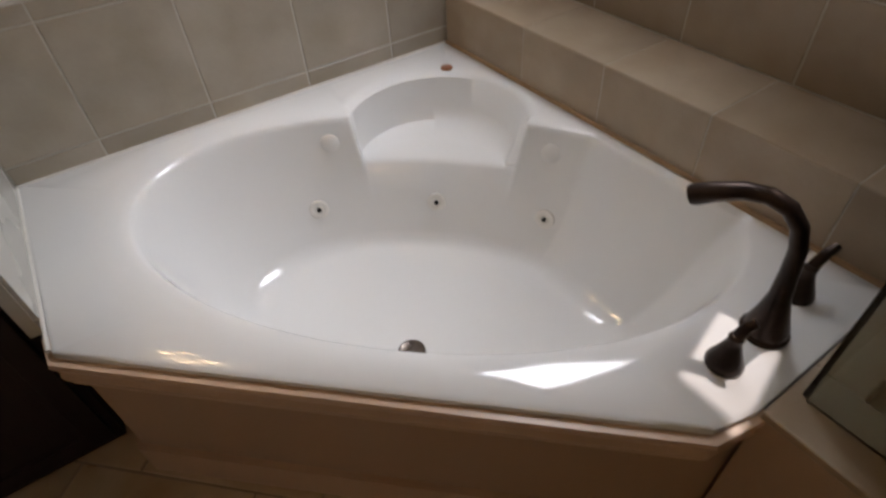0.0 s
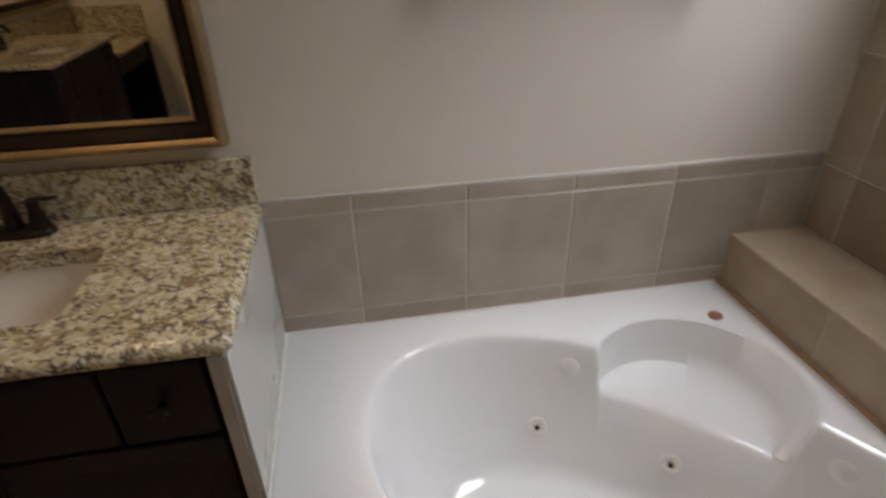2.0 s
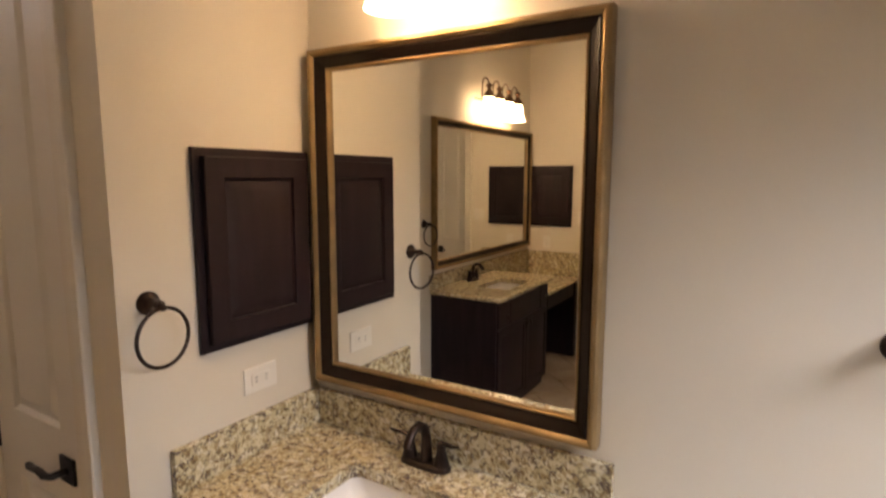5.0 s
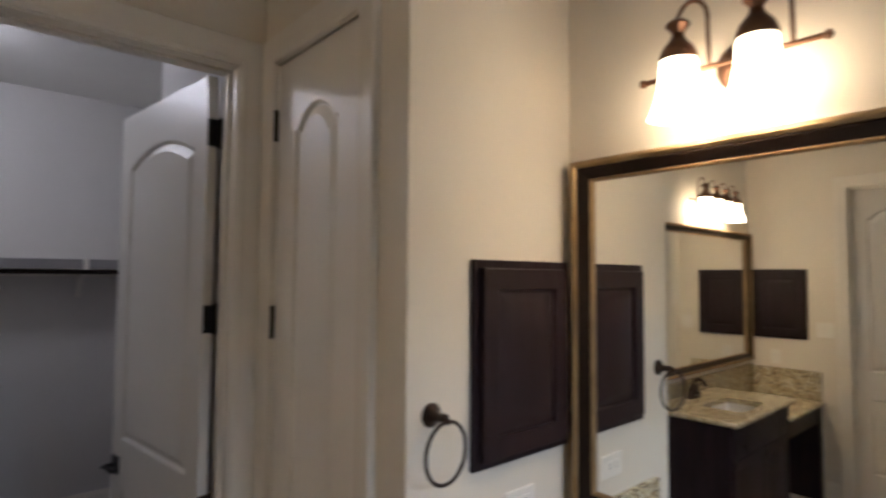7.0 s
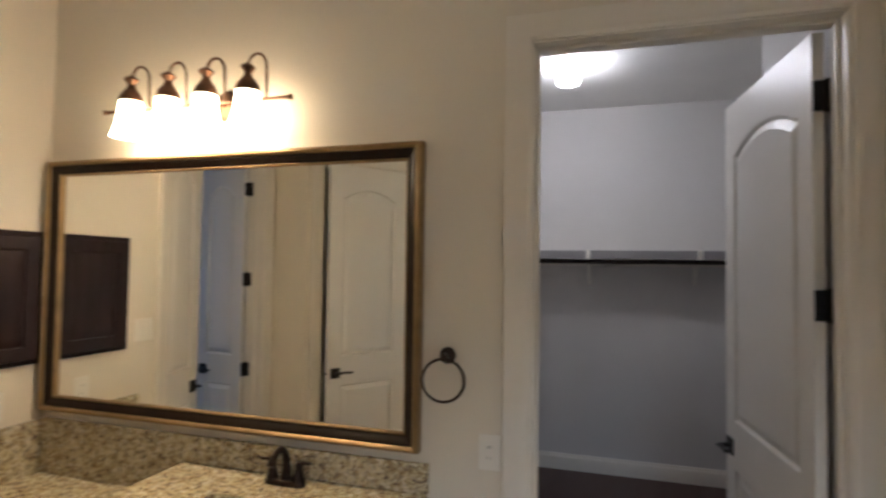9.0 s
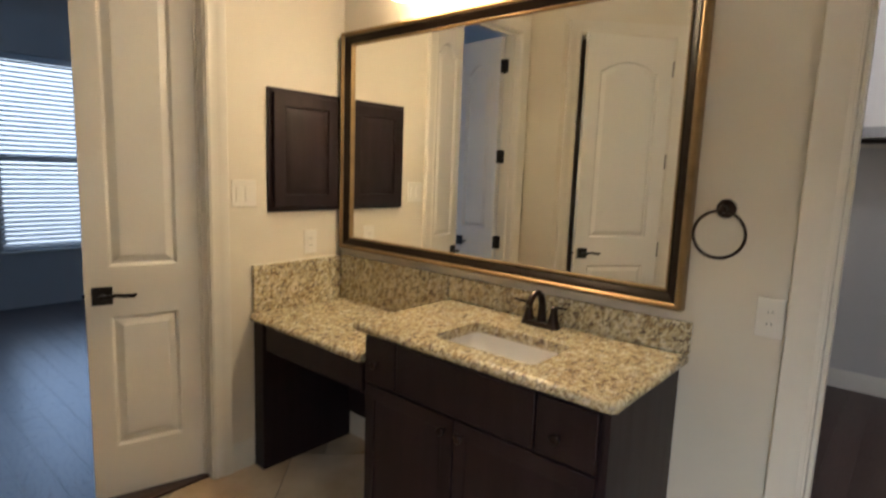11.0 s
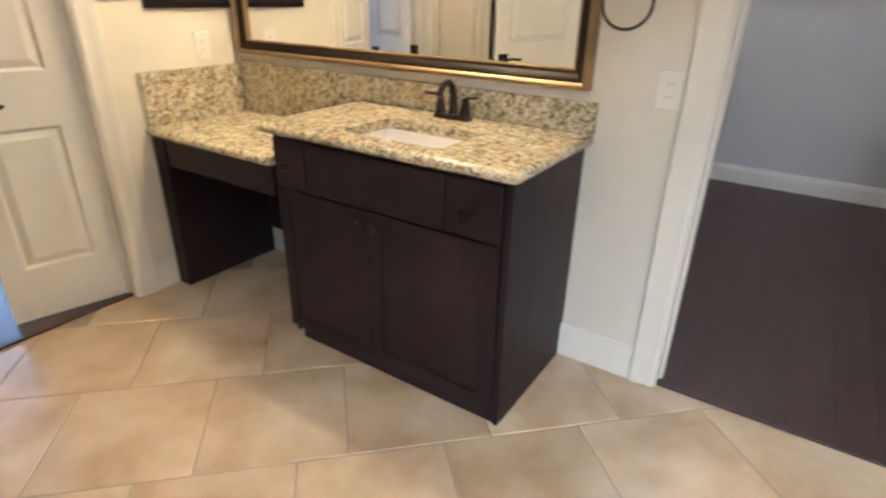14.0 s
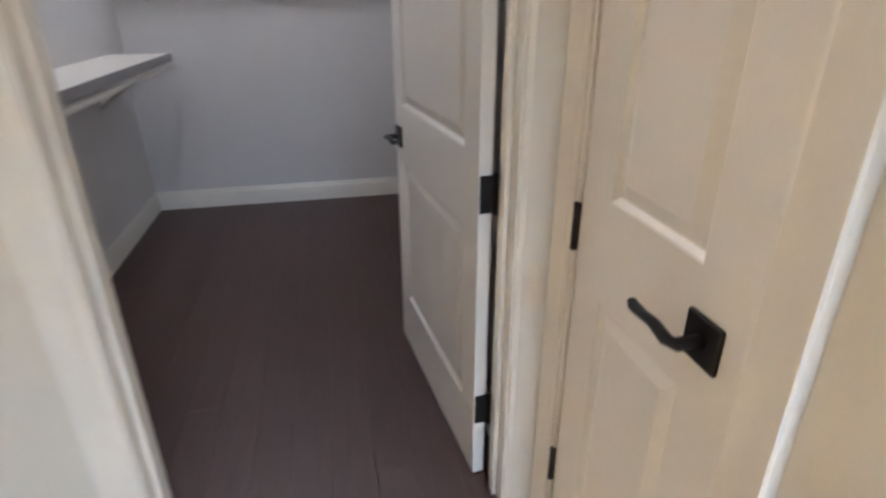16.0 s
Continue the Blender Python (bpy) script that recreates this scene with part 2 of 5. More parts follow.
# ---- mesh tools ----
class Shape:
    """Vertices and faces of one mesh in the making."""
    def __init__(self):
        self.v, self.f = [], []

    def add(self, verts, faces):
        n = len(self.v)
        self.v += [tuple(p) for p in verts]
        self.f += [tuple(n + i for i in f) for f in faces]
        return self

    def box(self, x0, x1, y0, y1, z0, z1):
        p = [(x, y, z) for z in (z0, z1) for x, y in ((x0, y0), (x1, y0), (x1, y1), (x0, y1))]
        return self.add(p, [(3, 2, 1, 0), (4, 5, 6, 7), (0, 1, 5, 4), (1, 2, 6, 5), (2, 3, 7, 6), (3, 0, 4, 7)])

    def prism(self, low, high):
        """A solid between two rings of equal length."""
        n = len(low)
        side = [(i, (i + 1) % n, n + (i + 1) % n, n + i) for i in range(n)]
        return self.add(list(low) + list(high), [tuple(range(n))[::-1], tuple(range(n, 2 * n))] + side)

    def skin(self, rings, closed=True, caps=True):
        n = len(rings[0])
        faces = []
        for k in range(len(rings) - 1):
            for i in range(n if closed else n - 1):
                j = (i + 1) % n
                faces.append((k * n + i, k * n + j, (k + 1) * n + j, (k + 1) * n + i))
        if caps:
            faces += [tuple(range(n))[::-1], tuple(range((len(rings) - 1) * n, len(rings) * n))]
        return self.add([p for r in rings for p in r], faces)

    def lathe(self, profile, m=Matrix(), n=20, caps=True):
        """profile: (radius, height) along m's z axis."""
        rings = [[m @ Vector((r * math.cos(2 * math.pi * i / n), r * math.sin(2 * math.pi * i / n), z)) for i in range(n)] for r, z in profile]
        return self.skin(rings, True, caps)

    def tube(self, path, radii, n=10, flat=1.0):
        path = [Vector(p) for p in path]
        if not hasattr(radii, "__len__"):
            radii = [radii] * len(path)
        rings, up = [], Vector((0.013, 0.021, 1))
        for k, p in enumerate(path):
            d = (path[min(k + 1, len(path) - 1)] - path[max(k - 1, 0)]).normalized()
            if abs(d.dot(up.normalized())) > 0.95:
                up = Vector((1, 0.02, 0.01))
            a = d.cross(up).normalized()
            b = d.cross(a).normalized()
            up = -b
            rings.append([p + radii[k] * (a * math.cos(2 * math.pi * i / n) + flat * b * math.sin(2 * math.pi * i / n)) for i in range(n)])
        return self.skin(rings)

    def torus(self, m, big, small, n=32, k=8):
        faces, verts = [], []
        for i in range(n):
            a = 2 * math.pi * i / n
            for j in range(k):
                b = 2 * math.pi * j / k
                r = big + small * math.cos(b)
                verts.append(m @ Vector((r * math.cos(a), r * math.sin(a), small * math.sin(b))))
                faces.append((i * k + j, ((i + 1) % n) * k + j, ((i + 1) % n) * k + (j + 1) % k, i * k + (j + 1) % k))
        return self.add(verts, faces)

    def mesh(self, name, material, smooth=35):
        me = bpy.data.meshes.new(name)
        me.from_pydata(self.v, [], self.f)
        bm = bmesh.new()
        bm.from_mesh(me)
        bmesh.ops.recalc_face_normals(bm, faces=bm.faces)
        bm.to_mesh(me)
        bm.free()
        me.materials.append(material)
        if smooth:
            me.polygons.foreach_set("use_smooth", [True] * len(me.polygons))
            me.set_sharp_from_angle(angle=radians(smooth))
        return me


def part(name, shape, material, parent=None, label="", bevel=0.0, smooth=35, m=None):
    ob = new(name, shape.mesh(name, material, smooth))
    ob.parent = parent
    if m is not None:
        ob.matrix_basis = m
    if bevel:
        mod = ob.modifiers.new("bevel", "BEVEL")
        mod.width, mod.segments, mod.limit_method, mod.angle_limit = bevel, 2, "ANGLE", radians(40)
    return tagged(ob, label)


def thing(name, label, category, m=None, group="", kind=""):
    ob = new(name)
    ob.empty_display_size = 0.05
    if m is not None:
        ob.matrix_basis = m
    return tagged(ob, label, category, group, kind)


def fixed(name, shape, material, label, category, bevel=0.0, smooth=0):
    return tagged(part(name, shape, material, None, "", bevel, smooth), label, category, kind="structure")


def box(*a):
    return Shape().box(*a)


def turn_z(x, y, z, deg):
    return pose(x, y, z, 0, 0, deg)


# ---- the plan ----
YN, XW1, YL, XW, YS, XE = 2.095, -0.836, 1.460, -1.658, -1.675, 1.70
TH, TOP, CTOP = 0.13, 3.05, 3.01       # wall thickness, ceilings
CL_Y0, CL_Y1, CL_Z = 0.468, 1.362, 2.415   # closet doorway
BD_X0, BD_X1, BD_Z = -0.925, -0.055, 2.42  # bedroom doorway
LN_X0, LN_X1, LN_Z = -1.553, -1.052, 2.415  # linen doorway
CX, CYS, CYN = -4.57, -0.245, 1.78      # closet far wall, side walls
BYS, BXW, BXE = -5.70, -3.2, 1.9       # bedroom
TUB_Z, LEDGE_X, LEDGE_Z = 0.472, 1.453, 0.638
WIN_Y0, WIN_Y1, WIN_Z0, WIN_Z1 = 0.84, 1.95, 1.53, 2.50  # window over the tub

fixed("wall_north", box(XW1 - TH, XE + 0.3, YN, YN + TH, -0.05, TOP), WALL, "cream painted bathroom wall behind vanity and tub", "wall")
fixed("wall_vanity_side", Shape().box(XW1 - TH, XW1, YL, YN, -0.05, TOP), WALL, "short cream painted wall beside the vanity", "wall")
w = Shape().box(XW, LN_X0 - 0.012, YL, YL + TH, -0.05, TOP)
w.box(LN_X1 + 0.012, XW1 - TH, YL, YL + TH, -0.05, TOP).box(LN_X0 - 0.012, LN_X1 + 0.012, YL, YL + TH, LN_Z, TOP)
fixed("wall_linen", w, WALL, "cream painted wall round the linen closet door", "wall")
w = Shape().box(XW - TH, XW, YS - TH, CL_Y0 - 0.015, -0.05, TOP)
w.box(XW - TH, XW, CL_Y1 + 0.015, YL + TH, -0.05, TOP).box(XW - TH, XW, CL_Y0 - 0.015, CL_Y1 + 0.015, CL_Z + 0.015, TOP)
fixed("wall_west", w, WALL, "cream painted wall with vanity and closet doorway", "wall")
w = Shape().box(XW, BD_X0 - 0.015, YS - TH, YS, -0.05, TOP)
w.box(BD_X1 + 0.015, 0.21, YS - TH, YS, -0.05, TOP).box(BD_X0 - 0.015, BD_X1 + 0.015, YS - TH, YS, BD_Z + 0.015, TOP)
fixed("wall_south", w, WALL, "cream painted wall round the bedroom doorway", "wall")
# toilet room: a stub, then a wall at 45 degrees with its door
STUB_X, STUB_Y = 0.068, -1.400
fixed("wall_stub", box(STUB_X, STUB_X + TH, YS, STUB_Y, -0.05, TOP), WALL, "short cream painted wall beside the bedroom doorway", "wall")
ANG = Matrix.Translation((STUB_X, STUB_Y, 0)) @ pose(0, 0, 0, 0, 0, 45)   # x runs along the wall, y into the toilet room is minus
LT0, LT1 = 0.13, 0.80
w = Shape().box(0, LT0 - 0.015, -TH, 0, -0.05, TOP).box(LT1 + 0.015, 1.50, -TH, 0, -0.05, TOP).box(LT0 - 0.015, LT1 + 0.015, -TH, 0, 2.425, TOP)
fixed("wall_angled", w, WALL, "cream painted angled wall round the toilet room door", "wall").matrix_basis = ANG
fixed("wall_toilet_south", box(0.21, XE, YS - TH, YS, -0.05, TOP), WALL, "plain painted wall closing the toilet room", "wall")
w = Shape().box(XE, XE + 0.3, YS - TH, WIN_Y0, -0.05, TOP).box(XE, XE + 0.3, WIN_Y1, YN, -0.05, TOP)
w.box(XE, XE + 0.3, WIN_Y0, WIN_Y1, -0.05, WIN_Z0).box(XE, XE + 0.3, WIN_Y0, WIN_Y1, WIN_Z1, TOP)
wall_east = fixed("wall_east", w, WALL, "outer wall over the tub with a window", "wall")
fixed("ceiling", box(XW - TH, XE + 0.3, YS - TH, YN + TH, TOP, TOP + 0.1), CEIL, "white painted bathroom ceiling", "ceiling")
for nm, d in (("wall_closet_far", (CX - 0.1, CX, CYS - 0.1, CYN + 0.1, -0.05, CTOP)), ("wall_closet_south", (CX, XW - TH, CYS - 0.1, CYS, -0.05, CTOP)), ("wall_closet_north", (CX, XW - TH, CYN, CYN + 0.1, -0.05, CTOP)),
              ("wall_closet_door_side", (XW - TH - 0.004, XW - TH, CYS, CL_Y0 - 0.1, 0, CTOP)), ("wall_closet_head", (XW - TH - 0.004, XW - TH, CL_Y0 - 0.1, CYN, CL_Z + 0.1, CTOP))):
    fixed(nm, box(*d), CLOSET_WALL, "pale grey painted wall of the walk-in closet", "wall")
fixed("wall_closet_return", box(-2.84, XW - TH - 0.004, 1.425, CYN, -0.05, CTOP), CLOSET_WALL, "pale painted closet wall behind the open door", "wall")
fixed("ceiling_closet", box(CX - 0.1, XW - TH, CYS - 0.1, CYN + 0.1, CTOP, CTOP + 0.1), CEIL, "white closet ceiling", "ceiling")
fixed("wall_linen_back", Shape().box(XW - TH, XW1 - TH, 2.05, 2.10, 0, TOP), WALL, "plain wall closing the linen closet", "wall")
# bedroom shell
BW = ((-1.83, -0.93), (-0.75, 0.15))
wb = thing("wall_bedroom", "grey painted bedroom walls in half shade", "wall", kind="structure")
pieces = [(BXW, BW[0][0], BYS - 0.15, BYS, -0.05, 2.9), (BW[0][1], BW[1][0], BYS - 0.15, BYS, -0.05, 2.9), (BW[1][1], BXE, BYS - 0.15, BYS, -0.05, 2.9)]
for a, b in BW:
    pieces += [(a, b, BYS - 0.15, BYS, -0.05, 0.55), (a, b, BYS - 0.15, BYS, 2.35, 2.9)]
pieces += [(BXW - 0.1, BXW, BYS, YS - TH, -0.05, 2.9), (BXE, BXE + 0.1, BYS, YS - TH, -0.05, 2.9), (BXW, XW - TH, YS - TH, YS - TH + 0.1, -0.05, 2.9)]
for d in pieces:
    part("wall", box(*d), CLOSET_WALL, wb)
fixed("ceiling_bedroom", box(BXW - 0.1, BXE + 0.1, BYS - 0.15, YS - TH, 2.9, 3.0), CEIL, "white bedroom ceiling", "ceiling")
floor_bath = fixed("floor", box(XW - TH, XE + 0.3, YS - 0.06, YN + TH, -0.05, -0.0025), FLOOR_GROUT, "beige stone tile bathroom floor laid diagonally", "floor")
floor_closet = fixed("floor_closet", box(CX - 0.1, XW - 0.03, CYS - 0.1, CYN + 0.1, -0.051, 0.0), WOOD_CLOSET, "dark brown wood plank closet floor", "floor")
floor_bed = fixed("floor_bedroom", box(BXW - 0.1, BXE + 0.1, BYS - 0.15, YS - 0.055, -0.052, 0.0), ESPRESSO, "dark wood plank bedroom floor with blue daylight sheen", "floor")


# ---- trim ----
CAS_W = 0.088
CAS_PROFILE = ((0, 0), (0, 0.011), (0.012, 0.016), (0.03, 0.013), (0.05, 0.017), (0.07, 0.022), (0.085, 0.022), (0.088, 0.018), (0.088, 0))


def casing(name, m, x0, x1, top, label, low=0.0, w0=CAS_W, w1=CAS_W):
    """Moulded door casing round an opening from x0 to x1 in the plane y = 0, proud towards +y."""
    sh = Shape()
    rings = []
    for corner in ((x0, low, -1, 0), (x0, top, -1, 1), (x1, top, 1, 1), (x1, low, 1, 0)):
        x, z, sx, sz = corner
        k = (w0 if sx < 0 else w1) / CAS_W
        rings.append([Vector((x + sx * (0.006 + d * k), h, z + (sz * (0.006 + d) if sz else 0))) for d, h in CAS_PROFILE])
    sh.skin(rings)
    ob = fixed(name, sh, TRIM, label, "door casing", smooth=25)
    ob.matrix_basis = m
    return ob


def jamb(name, m, x0, x1, top, depth, label):
    """The lining of an opening, from y = 0 back to y = -depth, with a stop bead."""
    j = thing(name, label, "door jamb", m, kind="structure")
    for nm, d in (("side", (x0 - 0.015, x0, -depth, 0.002, 0, top)), ("side", (x1, x1 + 0.015, -depth, 0.002, 0, top)), ("head", (x0 - 0.015, x1 + 0.015, -depth, 0.002, top, top + 0.015)),
                  ("stop", (x0, x0 + 0.012, -depth * 0.64, -depth * 0.36, 0, top)), ("stop", (x1 - 0.012, x1, -depth * 0.64, -depth * 0.36, 0, top)), ("stop", (x0 + 0.012, x1 - 0.012, -depth * 0.64, -depth * 0.36, top - 0.012, top))):
        part(nm, box(*d), TRIM, j, bevel=0.0015)
    return j


BASE_PROFILE = ((0, 0), (0.015, 0), (0.015, 0.10), (0.012, 0.112), (0.008, 0.118), (0.007, 0.128), (0.003, 0.134), (0, 0.134))


def baseboard(x0, y0, x1, y1, label="painted white moulded baseboard"):
    """Runs from one point to another; the wall is on the right-hand side of the way."""
    d = (Vector((x1, y1, 0)) - Vector((x0, y0, 0))).normalized()
    n = Vector((-d.y, d.x, 0))
    rings = [[Vector((x, y, 0)) + n * a + Vector((0, 0, z)) for a, z in BASE_PROFILE] for x, y in ((x0, y0), (x1, y1))]
    return fixed("baseboard", Shape().skin(rings), TRIM, label, "baseboard", smooth=25)


FACE_W = Matrix.Translation((XW, 0, 0)) @ pose(0, 0, 0, 0, 0, -90)      # x runs along -y, proud towards +x
FACE_S = Matrix.Translation((0, YS, 0))                                 # x along x, proud towards +y
FACE_L = Matrix.Translation((0, YL, 0)) @ pose(0, 0, 0, 0, 0, 180)      # x along -x, proud towards -y
casing("trim_closet_door", FACE_W, -CL_Y1, -CL_Y0, CL_Z, "cream painted moulded casing of the closet doorway")
jamb("door_jamb_closet", FACE_W, -CL_Y1, -CL_Y0, CL_Z, TH, "painted closet door lining")
FACE_WB = Matrix.Translation((XW - TH, 0, 0)) @ pose(0, 0, 0, 0, 0, 90)
casing("trim_closet_inside", FACE_WB, CL_Y0, CL_Y1, CL_Z, "painted casing on the closet side")
casing("trim_bedroom_door", FACE_S, BD_X0, BD_X1, BD_Z, "cream painted moulded casing of the bedroom doorway")
jamb("door_jamb_bedroom", FACE_S, BD_X0, BD_X1, BD_Z, TH, "painted bedroom door lining")
casing("trim_linen_door", FACE_L, -LN_X1, -LN_X0, LN_Z, "cream painted moulded casing of the linen door", w1=0.070)
jamb("door_jamb_linen", FACE_L, -LN_X1, -LN_X0, LN_Z, TH, "painted linen door lining")
casing("trim_toilet_door", ANG, LT0, LT1, 2.41, "cream painted moulded casing of the toilet room door")
jamb("door_jamb_toilet", ANG, LT0, LT1, 2.41, TH, "painted toilet door lining")

baseboard(XW, CL_Y0 - 0.096, XW, 0.02)
baseboard(-1.13, YS, BD_X0 - 0.096, YS)
baseboard(STUB_X, YS + 0.02, STUB_X, STUB_Y)
baseboard(XW1, YL, LN_X1 + 0.096, YL)
baseboard(XW1, 1.57, XW1, YL - 0.015)
baseboard(CX, CYN, CX, CYS, "white baseboard in the closet")
baseboard(CX, CYS, XW - TH, CYS, "white baseboard in the closet")
baseboard(-2.84, CYN, CX, CYN, "white baseboard in the closet")
baseboard(XW - TH - 0.03, 1.425, -2.84, 1.425, "white baseboard in the closet")


# ---- doors ----
def outline(x0, x1, z0, z1, rise=0.0, n=12):
    """A panel's outline, counterclockwise; with rise, its top is an arch with small shoulders."""
    pts = [(x0, z0), (x1, z0), (x1, z1)]
    if rise:
        w = x1 - x0
        for i in range(n + 1):
            a = i / n
            pts.append((x1 - 0.02 - (w - 0.04) * a, z1 + rise * math.sin(math.pi * a) ** 0.8))
        pts.append((x0, z1))
    else:
        pts.append((x0, z1))
    return pts


def shrink(pts, d):
    x0, x1 = min(p[0] for p in pts), max(p[0] for p in pts)
    z0, z1 = min(p[1] for p in pts), max(p[1] for p in pts)
    cx, cz = (x0 + x1) / 2, (z0 + z1) / 2
    kx, kz = 1 - 2 * d / (x1 - x0), 1 - 2 * d / (z1 - z0)
    return [(cx + (x - cx) * kx, cz + (z - cz) * kz) for x, z in pts]


def lever(parent, x, z, y, side, way):
    """Square black plate with a curved lever on one face: side is +1 or -1 in y, way the lever's direction in x."""
    h = part("handle", Shape().box(x - 0.037, x + 0.037, *sorted((y, y + side * 0.009)), z - 0.037, z + 0.037), BLACK_METAL, parent, "square black metal backplate", bevel=0.003)
    p = [(x, y + side * 0.008, z), (x, y + side * 0.045, z), (x + way * 0.012, y + side * 0.054, z + 0.002), (x + way * 0.045, y + side * 0.055, z + 0.010), (x + way * 0.08, y + side * 0.052, z + 0.004), (x + way * 0.105, y + side * 0.05, z + 0.002), (x + way * 0.118, y + side * 0.049, z + 0.007)]
    part("lever", Shape().tube(p, [0.013, 0.012, 0.011, 0.010, 0.010, 0.011, 0.007], 10, 0.8), BLACK_METAL, h, "curved black lever")


def door_leaf(name, width, height, m, label, levers=True, hinges=(0.256, 0.912, 1.557, 2.21), hinge_side=1, stile=0.105, lever_z=0.89, backset=0.062):
    """Two-panel arch-top leaf. Hinge line at x = 0, y = 0; the leaf runs to +x, 35 mm thick towards -y."""
    d_ob = d = thing(name, label, "door", m, kind="structure")
    t = 0.035
    x0, x1 = 0.003, width - 0.003
    z0, h = 0.012, height - 0.004
    lo = outline(x0 + stile, x1 - stile, 0.235, 0.80)
    up = outline(x0 + stile, x1 - stile, 1.005, h - 0.236, 0.066)
    core = Shape().box(x0 + 0.01, x1 - 0.01, -t + 0.013, -0.013, z0 + 0.01, h - 0.01)
    part("core", core, DOOR, d)
    for nm, dim in (("stile", (x0, x0 + stile, -t, 0, z0, h)), ("stile", (x1 - stile, x1, -t, 0, z0, h)), ("rail", (x0 + stile, x1 - stile, -t, 0, z0, 0.235)), ("rail", (x0 + stile, x1 - stile, -t, 0, 0.80, 1.005))):
        part(nm, box(*dim), DOOR, d_ob)
    arch = [p for p in up[2:]] + [(x0 + stile, h), (x1 - stile, h)]
    part("arched_rail", Shape().prism([(x, -t, z) for x, z in arch], [(x, 0, z) for x, z in arch]), DOOR, d_ob, smooth=30)
    for poly in (lo, up):
        for y, s in ((0.0, 1), (-t, -1)):
            steps = ((0.0, 0.0), (0.004, -0.002), (0.012, -0.0122), (0.016, -0.0122), (0.044, -0.0015))
            part("panel", Shape().skin([[(x, y + s * dy, z) for x, z in (shrink(poly, d_in) if d_in else poly)] for d_in, dy in steps], caps=False).add([(x, y - s * 0.0015, z) for x, z in shrink(poly, 0.044)], [tuple(range(len(poly)))]), DOOR, d, smooth=20)
    if levers:
        lever(d, width - backset, lever_z, 0.0, 1, -1)
        lever(d, width - backset, lever_z, -t, -1, -1)
        part("latch", Shape().box(width - 0.004, width + 0.007, -0.024, -0.011, lever_z - 0.008, lever_z + 0.008), BLACK_METAL, d)
    for z in hinges:
        hg = Shape().lathe([(0.0075, z - 0.048), (0.0075, z + 0.048)], Matrix.Translation((-0.004, 0.006 * hinge_side, 0)), 10)
        hg.lathe([(0.005, z - 0.054), (0.009, z - 0.05), (0.009, z - 0.047)], Matrix.Translation((-0.004, 0.006 * hinge_side, 0)), 10).lathe([(0.009, z + 0.047), (0.009, z + 0.05), (0.005, z + 0.054)], Matrix.Translation((-0.004, 0.006 * hinge_side, 0)), 10)
        hg.box(-0.002, 0.003, -t * 0.94, 0, z - 0.048, z + 0.048)
        part("hinge", hg, BLACK_METAL, d, "dark metal hinge")
    return d


def jamb_plates(m, zs, label="dark metal hinge leaves on the jamb"):
    p = thing("hinge_plate", label, "hinge", m, kind="structure")
    for z in zs:
        part("plate", Shape().box(0, 0.003, -0.034, 0.0, z - 0.048, z + 0.048), BLACK_METAL, p, bevel=0.001)
    return p


HZ = (0.256, 0.912, 1.557, 2.21)
# closet leaf, swung into the closet
CDX, CDY = XW - TH - 0.006, CL_Y1 - 0.013
door_leaf("door_closet", 0.852, CL_Z, Matrix.Translation((CDX, CDY, 0)) @ pose(0, 0, 0, 0, 0, 186.3) @ Matrix.Diagonal((1, -1, 1, 1)), "white painted two-panel arch-top door standing open into the closet", hinge_side=1)
jamb_plates(Matrix.Translation((XW - TH + 0.036, CL_Y1, 0)) @ pose(0, 0, 0, 0, 0, 90), HZ)
# linen leaf, closed
door_leaf("door_linen", LN_X1 - LN_X0, LN_Z, Matrix.Translation((LN_X0, YL + 0.005, 0)) @ Matrix.Diagonal((1, -1, 1, 1)), "cream painted two-panel arch-top linen closet door, closed", hinge_side=1, stile=0.112, lever_z=0.903, backset=0.081)
# bedroom pair
door_leaf("door_bedroom_a", 0.432, BD_Z, Matrix.Translation((BD_X0, YS - 0.088, 0)) @ pose(0, 0, 0, 0, 0, -14) @ Matrix.Diagonal((1, -1, 1, 1)), "cream painted narrow two-panel door, slightly open into the bedroom", stile=0.085)
door_leaf("door_bedroom_b", 0.432, BD_Z, Matrix.Translation((BD_X1, YS - TH - 0.004, 0)) @ pose(0, 0, 0, 0, 0, -82), "white painted narrow two-panel door, wide open into the bedroom", stile=0.085)
jamb_plates(Matrix.Translation((BD_X1, YS - TH + 0.036, 0)) @ pose(0, 0, 0, 0, 0, 0) @ Matrix.Diagonal((-1, 1, 1, 1)), HZ)
# toilet room leaf, ajar
door_leaf("door_toilet", LT1 - LT0, 2.41, ANG @ Matrix.Translation((LT1, 0.004, 0)) @ pose(0, 0, 0, 0, 0, 170.4) @ Matrix.Diagonal((1, -1, 1, 1)), "white painted two-panel arch-top toilet room door, ajar", hinge_side=-1)


# ---- tub ----
U, V = Vector((-0.7071, 0.7071, 0)), Vector((0.7071, 0.7071, 0))
TUB_C = Vector((LEDGE_X, YN, 0)) + U * -0.10 + V * -0.875
DECK = [(0.14, YN), (LEDGE_X, YN), (LEDGE_X, 0.66), (1.050, 0.66), (0.967, 0.680), (0.145, 1.464)]


